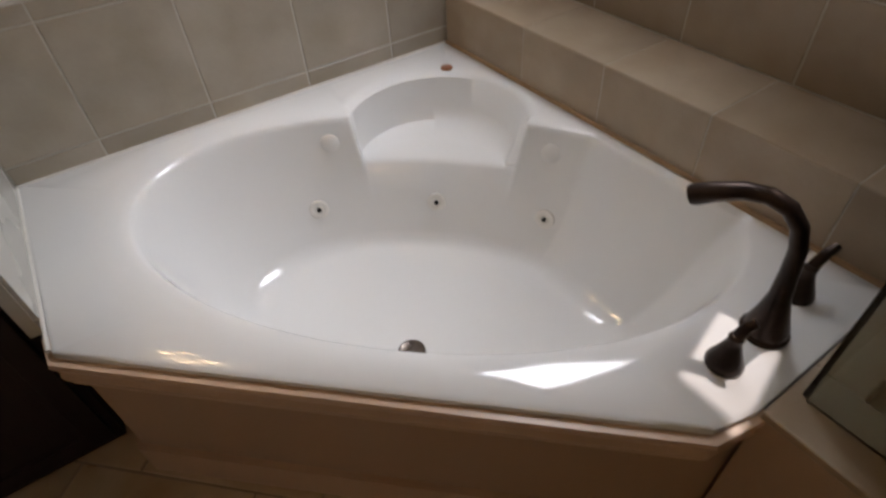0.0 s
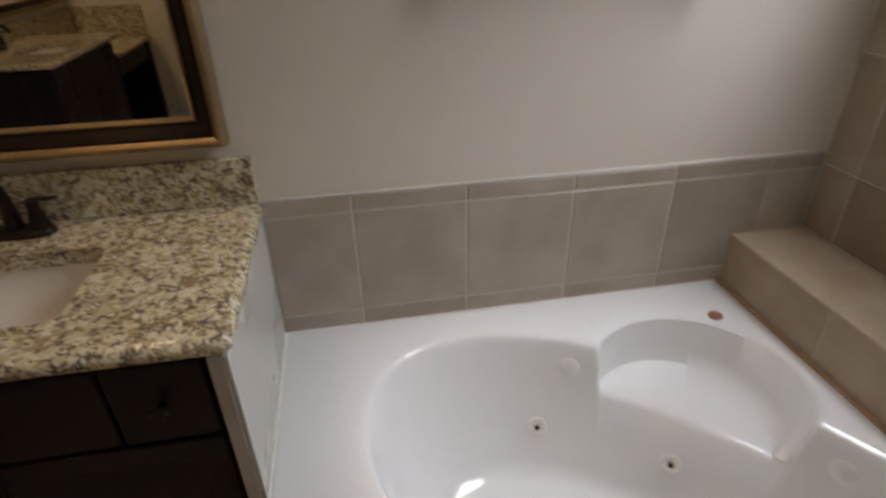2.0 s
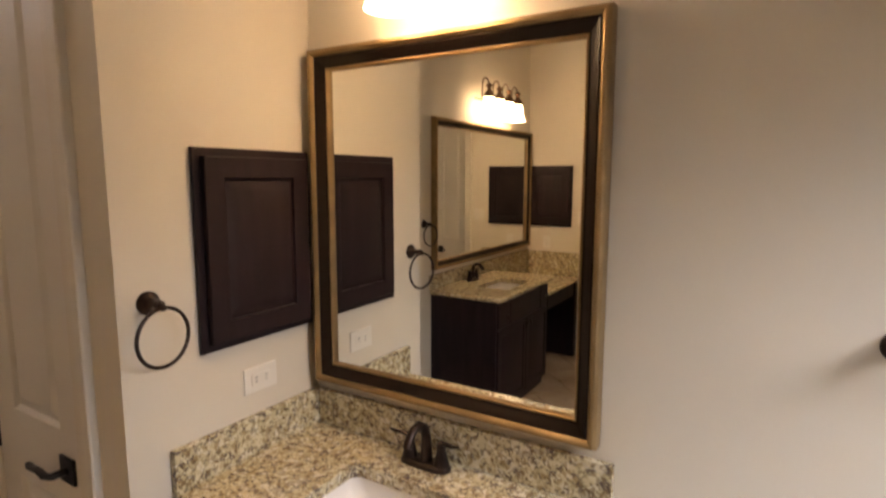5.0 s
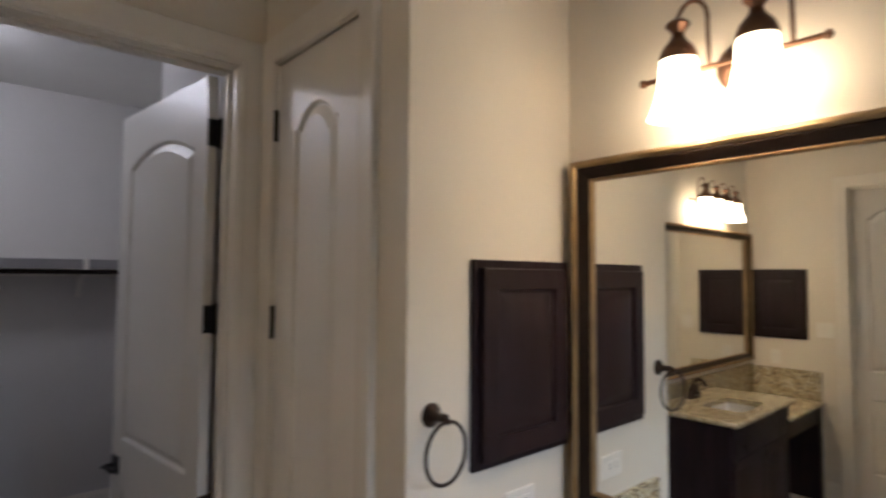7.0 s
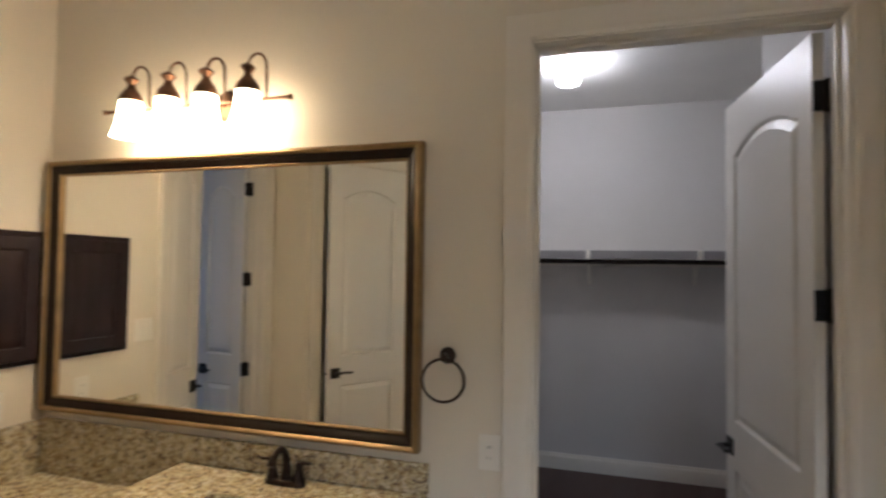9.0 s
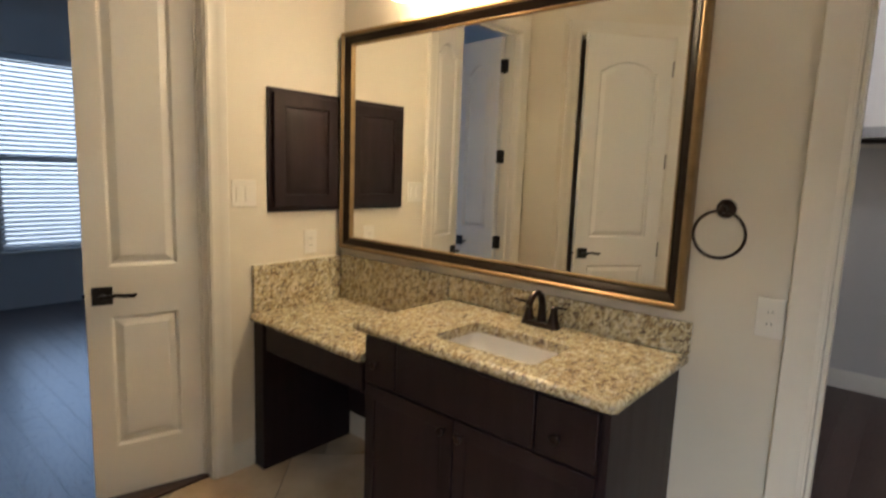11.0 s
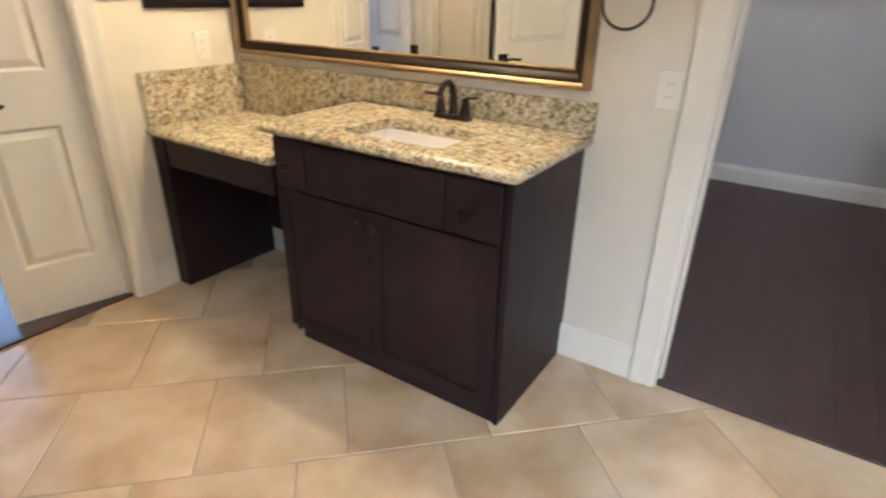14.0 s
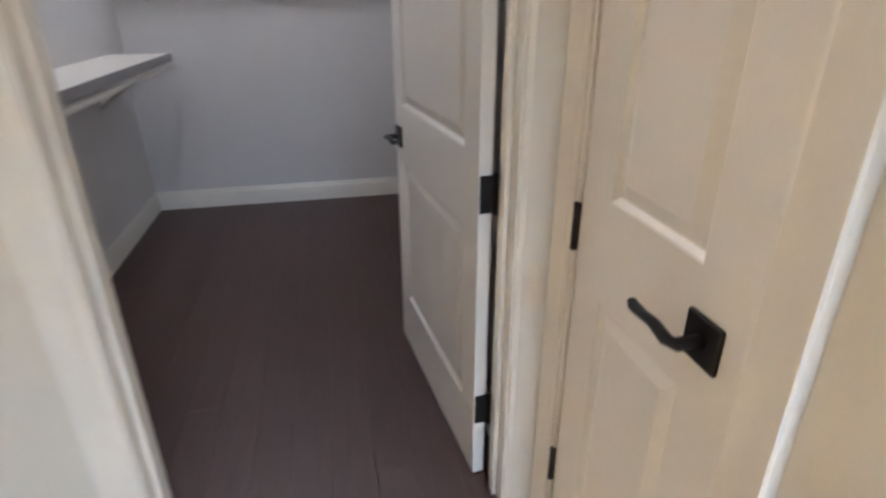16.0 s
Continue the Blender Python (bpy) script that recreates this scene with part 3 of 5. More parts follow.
def deck_reach(d):
    best = 9.0
    for i in range(len(DECK)):
        ax, ay = DECK[i]
        bx, by = DECK[(i + 1) % len(DECK)]
        ex, ey = bx - ax, by - ay
        det = d.x * -ey + d.y * ex
        if abs(det) < 1e-9:
            continue
        qx, qy = ax - TUB_C.x, ay - TUB_C.y
        s = (qx * -ey + qy * ex) / det
        k = (d.x * qy - d.y * qx) / det
        if s > 0 and -1e-6 <= k <= 1 + 1e-6:
            best = min(best, s)
    return best


def smooth_step(a, b, x):
    x = min(1, max(0, (x - a) / (b - a)))
    return x * x * (3 - 2 * x)


def basin_way(d, rise):
    """Direction square to the basin wall that lies in direction d from the middle."""
    u, v = d.dot(U), d.dot(V)
    n = U * math.copysign(abs(u) ** 1.05 / 0.70 ** 2.05, u) + V * math.copysign(abs(v) ** 1.05 / 0.398 ** 2.05, v)
    return (n.normalized() * -1 + Vector((0, 0, rise))).normalized()


def far_side(d, cu, cv, radius):
    """How far a ray from the basin's middle goes until it leaves a circle round (cu, cv)."""
    along = d.dot(U) * cu + d.dot(V) * cv
    room = radius ** 2 - (cu ** 2 + cv ** 2 - along ** 2)
    return along + math.sqrt(room) if room > 0 and along > 0 else 0.0


def bath_tub():
    tub = thing("bath_tub", "white acrylic corner whirlpool bath with moulded corner seat", "bathtub")
    corner_angles = sorted(math.atan2(y - TUB_C.y, x - TUB_C.x) % (2 * math.pi) for x, y in DECK)
    angles = sorted(set([2 * math.pi * i / 480 for i in range(480)] + corner_angles))
    rings = []
    for a in angles:
        d = Vector((math.cos(a), math.sin(a), 0))
        ca, sa = d.dot(U), d.dot(V)
        oval = ((abs(ca) / 0.70) ** 2.05 + (abs(sa) / 0.398) ** 2.05) ** (-1 / 2.05)
        reach = deck_reach(d)
        oval = min(oval, reach - 0.035)
        back = far_side(d, 0.035, 0.385, 0.252)
        seat = smooth_step(0.0, 0.03, back - oval)
        rim = max(oval, back)
        floor_r = oval * 0.74
        prof = [(0.02, 0.075), (floor_r * 0.5, 0.078), (floor_r * 0.88, 0.083), (floor_r, 0.095)]
        bowl = [(0.765, 0.118), (0.800, 0.155), (0.845, 0.215), (0.892, 0.295), (0.935, 0.375), (0.962, 0.425), (0.978, 0.452), (0.990, 0.464), (1.0, 0.468)]
        edge = oval * 0.925
        ff = max(edge + 0.02, far_side(d, 0.055, 0.375, 0.222))
        st = [(0.765 * oval, 0.118), (0.800 * oval, 0.155), (0.845 * oval, 0.215), (edge - 0.006, 0.326), (edge + 0.012, 0.338), ((edge + ff) / 2, 0.336), (ff - 0.012, 0.341), (ff + (rim - ff) * 0.38, 0.375), (rim - 0.003, 0.462)]
        for (br, bz), (sr, sz) in zip(bowl, st):
            prof.append((br * oval + (sr - br * oval) * seat, bz + (sz - bz) * seat))
        last = prof[-1][0]
        room = reach - last
        prof += [(last + min(0.02, room * 0.25), TUB_Z - 0.0015), (last + min(0.05, room * 0.45), TUB_Z + 0.0025), (last + min(0.075, room * 0.6), TUB_Z), (reach - min(0.010, room * 0.1), TUB_Z), (reach, TUB_Z - 0.006), (reach, TUB_Z - 0.035)]
        rings.append([Vector((TUB_C.x, TUB_C.y, z)) + d * r for r, z in prof])
    n, k = len(rings), len(rings[0])
    sh = Shape()
    faces = [(i * k + j, ((i + 1) % n) * k + j, ((i + 1) % n) * k + j + 1, i * k + j + 1) for i in range(n) for j in range(k - 1)]
    faces.append(tuple(i * k for i in range(n))[::-1])
    sh.add([p for r in rings for p in r], faces)
    part("basin", sh, ACRYLIC, tub, smooth=50)
    for a, b in (((0.1415, 1.47), (0.1415, YN - 0.012)), ((0.145, YN - 0.0115), (LEDGE_X - 0.003, YN - 0.0115)), ((LEDGE_X - 0.002, YN - 0.014), (LEDGE_X - 0.002, 0.662))):
        mid = ((a[0] + b[0]) / 2, (a[1] + b[1]) / 2)
        part("caulk", Shape().tube([(*p, TUB_Z + 0.0005) for p in (a, mid, b)], 0.008 if b[1] < 1 else 0.0045, 8), TAN_CAULK if b[1] < 1 else CAULK, tub, "tan caulk line" if b[1] < 1 else "white caulk line")
    # whirlpool jets on the back wall, suction covers beside the seat
    for x, y in ((0.810, 1.858), (1.123, 1.683), (1.368, 1.412)):
        d = Vector((x - TUB_C.x, y - TUB_C.y, 0)).normalized()
        oval = ((abs(d.dot(U)) / 0.70) ** 2.05 + (abs(d.dot(V)) / 0.398) ** 2.05) ** (-1 / 2.05)
        p = TUB_C + d * (oval * 0.840) + Vector((0, 0, 0.208))
        way = basin_way(d, 0.30)
        p += way * 0.006
        m = Matrix.Translation(p) @ way.to_track_quat("Z", "Y").to_matrix().to_4x4()
        j = part("jet", Shape().lathe([(0.029, -0.03), (0.029, 0.0), (0.026, 0.002), (0.018, 0.0015), (0.016, -0.001)], m, 24), CHINA, tub, "white whirlpool jet ring")
        part("nozzle", Shape().lathe([(0.0065, 0.0), (0.0065, 0.006), (0.005, 0.007), (0.004, 0.004)], m, 16), SLOT, j, "dark jet nozzle")
    for a in (46, -39.5):
        d = U * math.sin(radians(a)) + V * math.cos(radians(a))
        oval = ((abs(d.dot(U)) / 0.70) ** 2.05 + (abs(d.dot(V)) / 0.398) ** 2.05) ** (-1 / 2.05)
        p = TUB_C + d * (oval * 0.960) + Vector((0, 0, 0.398))
        p += basin_way(d, 0.25) * 0.006
        m = Matrix.Translation(p) @ basin_way(d, 0.25).to_track_quat("Z", "Y").to_matrix().to_4x4()
        part("air_control", Shape().lathe([(0.027, -0.03), (0.027, 0.001), (0.022, 0.004), (0.001, 0.0045)], m, 24), ACRYLIC, tub, "round white control knob")
    m = Matrix.Translation((1.338, 1.920, TUB_Z + 0.0015))
    part("air_cap", Shape().lathe([(0.019, 0), (0.019, 0.003), (0.016, 0.005), (0.001, 0.006)], m, 20), RUST, tub, "copper coloured round cap")
    part("drain", Shape().lathe([(0.036, 0), (0.036, 0.005), (0.030, 0.009), (0.024, 0.007), (0.001, 0.008)], Matrix.Translation(TUB_C + U * 0.025 + V * -0.128 + Vector((0, 0, 0.078))), 24), CHROME, tub, "dark bronze drain")
    return tub


bath_tub()


def tub_apron():
    ap = thing("tub_apron", "tub front panel in wall paint tinted tan for shade, with moulded rim trim", "tub panel", kind="structure")
    pts = [(0.145, 1.53), (0.145, 1.464), (0.967, 0.680), (1.070, 0.661)]
    prof = ((0.0, 0.455), (0.017, 0.455), (0.020, 0.447), (0.017, 0.438), (0.011, 0.431), (0.012, 0.420), (0.016, 0.411), (0.013, 0.398), (0.007, 0.390), (0.006, 0.380), (0.0, 0.377))
    n = [Vector((-1, 0, 0)), Vector((-0.86, -0.52, 0)), Vector((-0.45, -1.0, 0)), Vector((-0.2, -1, 0))]
    sh = Shape().skin([[Vector((x, y, z)) + k * a for a, z in prof] for (x, y), k in zip(pts, n)])
    part("rim_trim", sh, APRON_TRIM, ap, "tan moulded wood trim", smooth=25)
    ring = [(pts[0][0] + 0.012, pts[0][1])] + [(x + 0.010, y + 0.012) for x, y in pts[1:3]] + [pts[3]] + [(x + 0.05, y + 0.05) for x, y in reversed(pts)]
    part("panel", Shape().prism([(x, y, 0) for x, y in ring], [(x, y, 0.44) for x, y in ring]), APRON_SHADED, ap, "panel in wall paint tinted tan for shade")
    part("baseboard", Shape().prism([(x - 0.012, y - 0.012, 0.0) for x, y in ring], [(x - 0.012, y - 0.012, 0.10) for x, y in ring]), APRON_TRIM, ap, "tan painted skirting")


tub_apron()


def tub_filler():
    f = thing("tub_faucet", "oil-rubbed bronze gooseneck tub spout on the deck", "faucet")
    bx, by = 1.192, 0.745
    to = Vector((1.115 - bx, 0.915 - by, 0)).normalized()
    z = TUB_Z
    pts, rad = [], []
    prof = [(0, 0, 0.034), (0, 0.006, 0.037), (0, 0.02, 0.035), (0.002, 0.05, 0.026), (0.005, 0.09, 0.0175), (0.009, 0.14, 0.0145), (0.014, 0.19, 0.0135), (0.026, 0.230, 0.0135), (0.048, 0.256, 0.014), (0.078, 0.268, 0.014), (0.112, 0.266, 0.0145), (0.148, 0.252, 0.016), (0.174, 0.238, 0.018), (0.182, 0.233, 0.016)]
    for s, h, r in prof:
        pts.append(Vector((bx, by, z + h)) + to * s)
        rad.append(r)
    part("spout", Shape().tube(pts, rad, 16), BRONZE, f)
    part("base_ring", Shape().lathe([(0.041, 0), (0.041, 0.004), (0.036, 0.009), (0.030, 0.010)], Matrix.Translation((bx, by, z)), 24), BRONZE, f)
    for hx, hy, way, k in ((1.080, 0.745, Vector((0.7, -0.5, 0)), 0.45), (1.312, 0.760, Vector((0.9, -0.2, 0)), 1.0)):
        h = part("handle", Shape().lathe([(0.030, 0), (0.031, 0.005), (0.028, 0.014), (0.020, 0.034), (0.014, 0.052), (0.012, 0.064), (0.013, 0.070), (0.008, 0.076), (0.001, 0.077)], Matrix(), 20), BRONZE, f, m=Matrix.Translation((hx, hy, z)))
        way.normalize()
        part("lever", Shape().tube([Vector((0, 0, 0.060)), Vector((0, 0, 0.078)) + way * 0.006 * k, Vector((0, 0, 0.096)) + way * 0.022 * k, Vector((0, 0, 0.106)) + way * 0.042 * k], [0.012, 0.0105, 0.0095, 0.007], 10, 0.8), BRONZE, h)


tub_filler()

# shower: low wall, glass
kw = thing("knee_wall", "low shower wall in paint tinted tan for shade, with stone tile cap", "low wall", kind="structure")
part("body", Shape().box(1.053, 1.19, -0.39, 0.655, 0, 0.455), APRON_SHADED, kw)
part("cap", Shape().box(1.050, 1.195, -0.39, 0.655, 0.456, 0.474), TILE_LEDGE_SHADED, kw, "beige stone cap", bevel=0.003)
part("tub_side", Shape().box(1.19, XE, 0.58, 0.655, 0, 0.455), APRON_SHADED, kw)
part("tub_side_cap", Shape().box(1.196, XE, 0.575, 0.655, 0.456, 0.474), TILE_LEDGE_SHADED, kw, bevel=0.003)
sg = thing("shower_glass", "clear frameless shower glass panels with greenish edges", "shower screen")
part("pane", Shape().box(1.125, XE, 0.628, 0.637, 0.474, 2.05), GLASS, sg)
part("pane", Shape().box(1.118, 1.127, -0.39, 0.627, 0.474, 2.05), GLASS, sg)
fixed("floor_shower", Shape().box(1.19, XE, -1.70, 0.58, -0.002, 0.03), TILE_LEDGE_SHADED, "beige stone shower floor", "shower floor")
fixed("wall_shower_end", Shape().box(1.14, XE, -0.51, -0.39, 0, TOP), WALL, "plain wall closing the shower", "wall")

# window over the tub
wd = thing("window_1", "white framed window high over the tub", "window", kind="structure")
sh = Shape()
for a in ((XE + 0.16, XE + 0.22, WIN_Y0, WIN_Y0 + 0.045, WIN_Z0, WIN_Z1), (XE + 0.16, XE + 0.22, WIN_Y1 - 0.045, WIN_Y1, WIN_Z0, WIN_Z1), (XE + 0.16, XE + 0.22, WIN_Y0 + 0.045, WIN_Y1 - 0.045, WIN_Z0, WIN_Z0 + 0.045), (XE + 0.16, XE + 0.22, WIN_Y0 + 0.045, WIN_Y1 - 0.045, WIN_Z1 - 0.045, WIN_Z1)):
    sh.box(*a)
part("window_frame", sh, TRIM, wd, bevel=0.003)
p = part("pane", Shape().box(XE + 0.186, XE + 0.192, WIN_Y0 + 0.045, WIN_Y1 - 0.045, WIN_Z0 + 0.045, WIN_Z1 - 0.045), PANE, wd)
p.visible_shadow = False
# Unseen panel, added to let only a narrow strip of sun through.
part("shade", Shape().box(XE + 0.225, XE + 0.231, 1.02, WIN_Y1, WIN_Z0, WIN_Z1), BLIND, wd, "unseen white panel that narrows the sun beam")


# ---- vanities ----
def bullnose_slab(x0, x1, y0, y1, top, thick, front, hole=None):
    """A counter slab with rounded front edges; front names the sides that are rounded; hole: x0, x1, y0, y1."""
    r = thick / 2
    sh = Shape()
    px0, px1 = x0 + (r if "x0" in front else 0), x1 - (r if "x1" in front else 0)
    py0, py1 = y0 + (r if "y0" in front else 0), y1 - (r if "y1" in front else 0)
    rings = []
    for i in range(9):
        a = -math.pi / 2 + math.pi * i / 8
        e, z = r * math.cos(a), top - r + r * math.sin(a)
        ax0, ax1 = px0 - (e if "x0" in front else 0), px1 + (e if "x1" in front else 0)
        ay0, ay1 = py0 - (e if "y0" in front else 0), py1 + (e if "y1" in front else 0)
        c = 0.012
        rings.append([(ax0 + c, ay0, z), (ax1 - c, ay0, z), (ax1, ay0 + c, z), (ax1, ay1 - c, z), (ax1 - c, ay1, z), (ax0 + c, ay1, z), (ax0, ay1 - c, z), (ax0, ay0 + c, z)])
    if not hole:
        return sh.skin(rings)
    sh.skin(rings, caps=False)
    hx0, hx1, hy0, hy1 = hole
    c = 0.03
    hp = []
    for cx, cy, a0 in ((hx0 + c, hy0 + c, 180), (hx1 - c, hy0 + c, 270), (hx1 - c, hy1 - c, 0), (hx0 + c, hy1 - c, 90)):
        hp += [(cx + c * math.cos(radians(a0 + 90 * k / 5)), cy + c * math.sin(radians(a0 + 90 * k / 5))) for k in range(6)]
    n = len(hp)
    for z, ring in ((top, rings[-1]), (top - thick, rings[0])):
        out = [(p[0], p[1], z) for p in ring]
        ins = [(x, y, z) for x, y in hp]
        # strips from each hole corner to the outer ring
        groups = ((0, 0, 5, (7, 0)), (1, 6, 11, (1, 2)), (2, 12, 17, (3, 4)), (3, 18, 23, (5, 6)))
        faces = []
        for g, a, b, (o1, o2) in groups:
            faces.append((n + o1, n + o2) + tuple(range(b, a - 1, -1)))
            nxt = groups[(g + 1) % 4]
            faces.append((n + o2, n + nxt[3][0], nxt[1], b))
        sh.add(ins + out, faces)
    sh.skin([[(x, y, top - thick) for x, y in hp], [(x, y, top - 0.003) for x, y in hp], [(x, y, top) for x, y in hp]], caps=False)
    return sh


def sink(hole, top, label, drain_at):
    hx0, hx1, hy0, hy1 = hole
    s = thing("sink", label, "sink")

    def ring(grow, z, pull=0.0, c=0.035):
        x0, x1, y0, y1 = hx0 - grow, hx1 + grow, hy0 - grow, hy1 + grow
        x0, x1, y0, y1 = x0 + (drain_at[0] - x0) * pull, x1 + (drain_at[0] - x1) * pull, y0 + (drain_at[1] - y0) * pull, y1 + (drain_at[1] - y1) * pull
        c = min(c, (x1 - x0) / 2.2, (y1 - y0) / 2.2)
        out = []
        for qx, qy, a0 in ((x0 + c, y0 + c, 180), (x1 - c, y0 + c, 270), (x1 - c, y1 - c, 0), (x0 + c, y1 - c, 90)):
            out += [(qx + c * math.cos(radians(a0 + 90 * k / 5)), qy + c * math.sin(radians(a0 + 90 * k / 5)), z) for k in range(6)]
        return out
    rings = [ring(0.025, top - 0.034), ring(0.006, top - 0.034), ring(0.004, top - 0.05), ring(0.0, top - 0.08, 0.05, 0.045), ring(0.0, top - 0.11, 0.16, 0.06), ring(0, top - 0.132, 0.35, 0.06), ring(0, top - 0.141, 0.62, 0.05), ring(0, top - 0.146, 0.90, 0.03)]
    part("basin", Shape().skin(rings, caps=False).add([p for p in rings[-1]], [tuple(range(24))]), CHINA, s, smooth=50)
    part("drain", Shape().lathe([(0.023, 0), (0.023, 0.004), (0.018, 0.006), (0.016, 0.003), (0.001, 0.004)], Matrix.Translation((*drain_at, top - 0.145)), 20), CHROME, s, "dark bronze drain")
    return s


def basin_faucet(m, label):
    """Centerset faucet; local +y is towards the user, base on z = 0."""
    f = thing("faucet", label, "faucet", m)
    def lozenge(k, z):
        return [(0.078 * k * math.copysign(abs(math.cos(a)) ** 0.6, math.cos(a)), 0.028 * k * math.copysign(abs(math.sin(a)) ** 0.6, math.sin(a)), z) for a in [2 * math.pi * i / 24 for i in range(24)]]
    part("base", Shape().skin([lozenge(1.0, 0), lozenge(1.0, 0.008), lozenge(0.95, 0.014), lozenge(0.8, 0.018)]), BRONZE, f)
    sp = [(0, -0.004, 0.012), (0, -0.006, 0.05), (0, -0.004, 0.085), (0, 0.008, 0.115), (0, 0.032, 0.131), (0, 0.060, 0.126), (0, 0.082, 0.104), (0, 0.090, 0.088)]
    part("spout", Shape().tube(sp, [0.020, 0.0155, 0.0135, 0.013, 0.0125, 0.012, 0.012, 0.0125], 14), BRONZE, f)
    for s in (-1, 1):
        h = part("valve_body", Shape().lathe([(0.023, 0.010), (0.022, 0.02), (0.016, 0.045), (0.012, 0.062), (0.014, 0.068), (0.013, 0.078), (0.006, 0.084), (0.001, 0.085)], Matrix.Translation((s * 0.052, 0, 0)), 16), BRONZE, f)
        part("lever", Shape().tube([(s * 0.050, 0, 0.076), (s * 0.068, 0.004, 0.082), (s * 0.092, 0.010, 0.083), (s * 0.112, 0.014, 0.088)], [0.008, 0.0085, 0.0075, 0.005], 10, 0.7), BRONZE, h)
    return f


def mitred(w, h, rail, y0, y1, x=0.0, z=0.0):
    """A rectangular frame as one ring."""
    sh = Shape()
    verts, faces = [], []
    for px, pz, sx, sz in ((x, z, 1, 1), (x + w, z, -1, 1), (x + w, z + h, -1, -1), (x, z + h, 1, -1)):
        verts += [(px, y0, pz), (px, y1, pz), (px + sx * rail, y1, pz + sz * rail), (px + sx * rail, y0, pz + sz * rail)]
    for k in range(4):
        n = (k + 1) % 4
        faces += [(k * 4 + i, k * 4 + (i + 1) % 4, n * 4 + (i + 1) % 4, n * 4 + i) for i in range(4)]
    return sh.add(verts, faces)


def framed_front(name, parent, m, w, h, material, t=0.019, rail=0.05, knob=None):
    """A cabinet front with frame and raised field; local x across, z up, proud towards +y."""
    if name != "door":
        d = part(name, Shape().box(0, w, 0.0005, t, 0, h), material, parent, bevel=0.004, m=m)
    else:
        d = part(name, mitred(w, h, rail, 0, t), material, parent, bevel=0.0025, m=m)
        part("board", Shape().box(rail * 0.5, w - rail * 0.5, 0.001, t * 0.72, rail * 0.5, h - rail * 0.5), material, d)
        a, b = outline(rail + 0.012, w - rail - 0.012, rail + 0.012, h - rail - 0.012), outline(rail + 0.04, w - rail - 0.04, rail + 0.04, h - rail - 0.04)
        part("panel", Shape().skin([[(x, t * 0.70, z) for x, z in a], [(x, t * 0.95, z) for x, z in b]]), material, d, smooth=20)
    if knob:
        part("knob", Shape().lathe([(0.006, 0), (0.006, 0.012), (0.015, 0.018), (0.0165, 0.024), (0.012, 0.029), (0.001, 0.030)], Matrix.Translation((knob[0], t, knob[1])) @ pose(0, 0, 0, -90, 0, 0), 16), BRONZE, d, "dark bronze round knob")
    return d


# vanity by the tub
V1_TOP = 0.877
v1 = thing("vanity_cabinet", "espresso stained wood vanity cabinet beside the tub", "cabinet", group="vanity cabinets")
part("face_frame", Shape().box(XW1 + 0.004, 0.105, 1.605, 1.625, 0.0, V1_TOP - 0.036), ESPRESSO, v1, bevel=0.002)
part("side", Shape().box(XW1 + 0.004, XW1 + 0.022, 1.625, YN - 0.004, 0.0, V1_TOP - 0.036), ESPRESSO, v1)
part("side", Shape().box(0.087, 0.105, 1.625, YN - 0.004, 0.0, V1_TOP - 0.036), ESPRESSO, v1)
part("bottom", Shape().box(XW1 + 0.022, 0.087, 1.625, YN - 0.004, 0.08, 0.10), ESPRESSO, v1)
M1F = Matrix.Translation((XW1 + 0.03, 1.605, 0)) @ Matrix.Diagonal((1, -1, 1, 1))
framed_front("drawer_front", v1, M1F @ Matrix.Translation((0.0, 0, 0.645)), 0.165, 0.175, ESPRESSO, knob=(0.082, 0.087))
framed_front("false_front", v1, M1F @ Matrix.Translation((0.172, 0, 0.645)), 0.55, 0.175, ESPRESSO)
framed_front("drawer_front", v1, M1F @ Matrix.Translation((0.729, 0, 0.645)), 0.165, 0.175, ESPRESSO, knob=(0.082, 0.087))
framed_front("door", v1, M1F @ Matrix.Translation((0.0, 0, 0.03)), 0.444, 0.605, ESPRESSO, knob=(0.41, 0.55))
framed_front("door", v1, M1F @ Matrix.Translation((0.450, 0, 0.03)), 0.444, 0.605, ESPRESSO, knob=(0.034, 0.55))
SINK1 = (-0.537, -0.145, 1.663, 1.925)
ct = thing("countertop", "speckled cream and brown granite vanity top with backsplash", "countertop", group="granite tops")
part("slab", bullnose_slab(XW1 + 0.003, 0.150, 1.553, YN - 0.003, V1_TOP, 0.036, ("y0", "x1"), SINK1), GRANITE, ct, smooth=40)
part("backsplash", Shape().box(XW1 + 0.023, 0.142, YN - 0.022, YN - 0.002, V1_TOP + 0.0005, 0.992), GRANITE, ct, bevel=0.002)
part("side_splash", Shape().box(XW1 + 0.002, XW1 + 0.022, 1.565, YN - 0.002, V1_TOP + 0.0005, 0.992), GRANITE, ct, bevel=0.002)
sink(SINK1, V1_TOP, "white rectangular undermount sink with dark drain", (-0.336, 1.842))
basin_faucet(Matrix.Translation((-0.360, 2.020, V1_TOP)) @ pose(0, 0, 0, 0, 0, 180), "oil-rubbed bronze two-handle faucet on granite by the tub")
tp = thing("side_panel", "pale grey polished panel between vanity and tub", "tile panel", kind="structure")
part("board", Shape().box(0.106, 0.130, 1.56, YN - 0.002, TUB_Z - 0.03, V1_TOP - 0.037), GROUT, tp)
part("face", Shape().box(0.130, 0.139, 1.562, 2.091, TUB_Z + 0.002, V1_TOP - 0.038), SIDE_STONE, tp, bevel=0.0015)

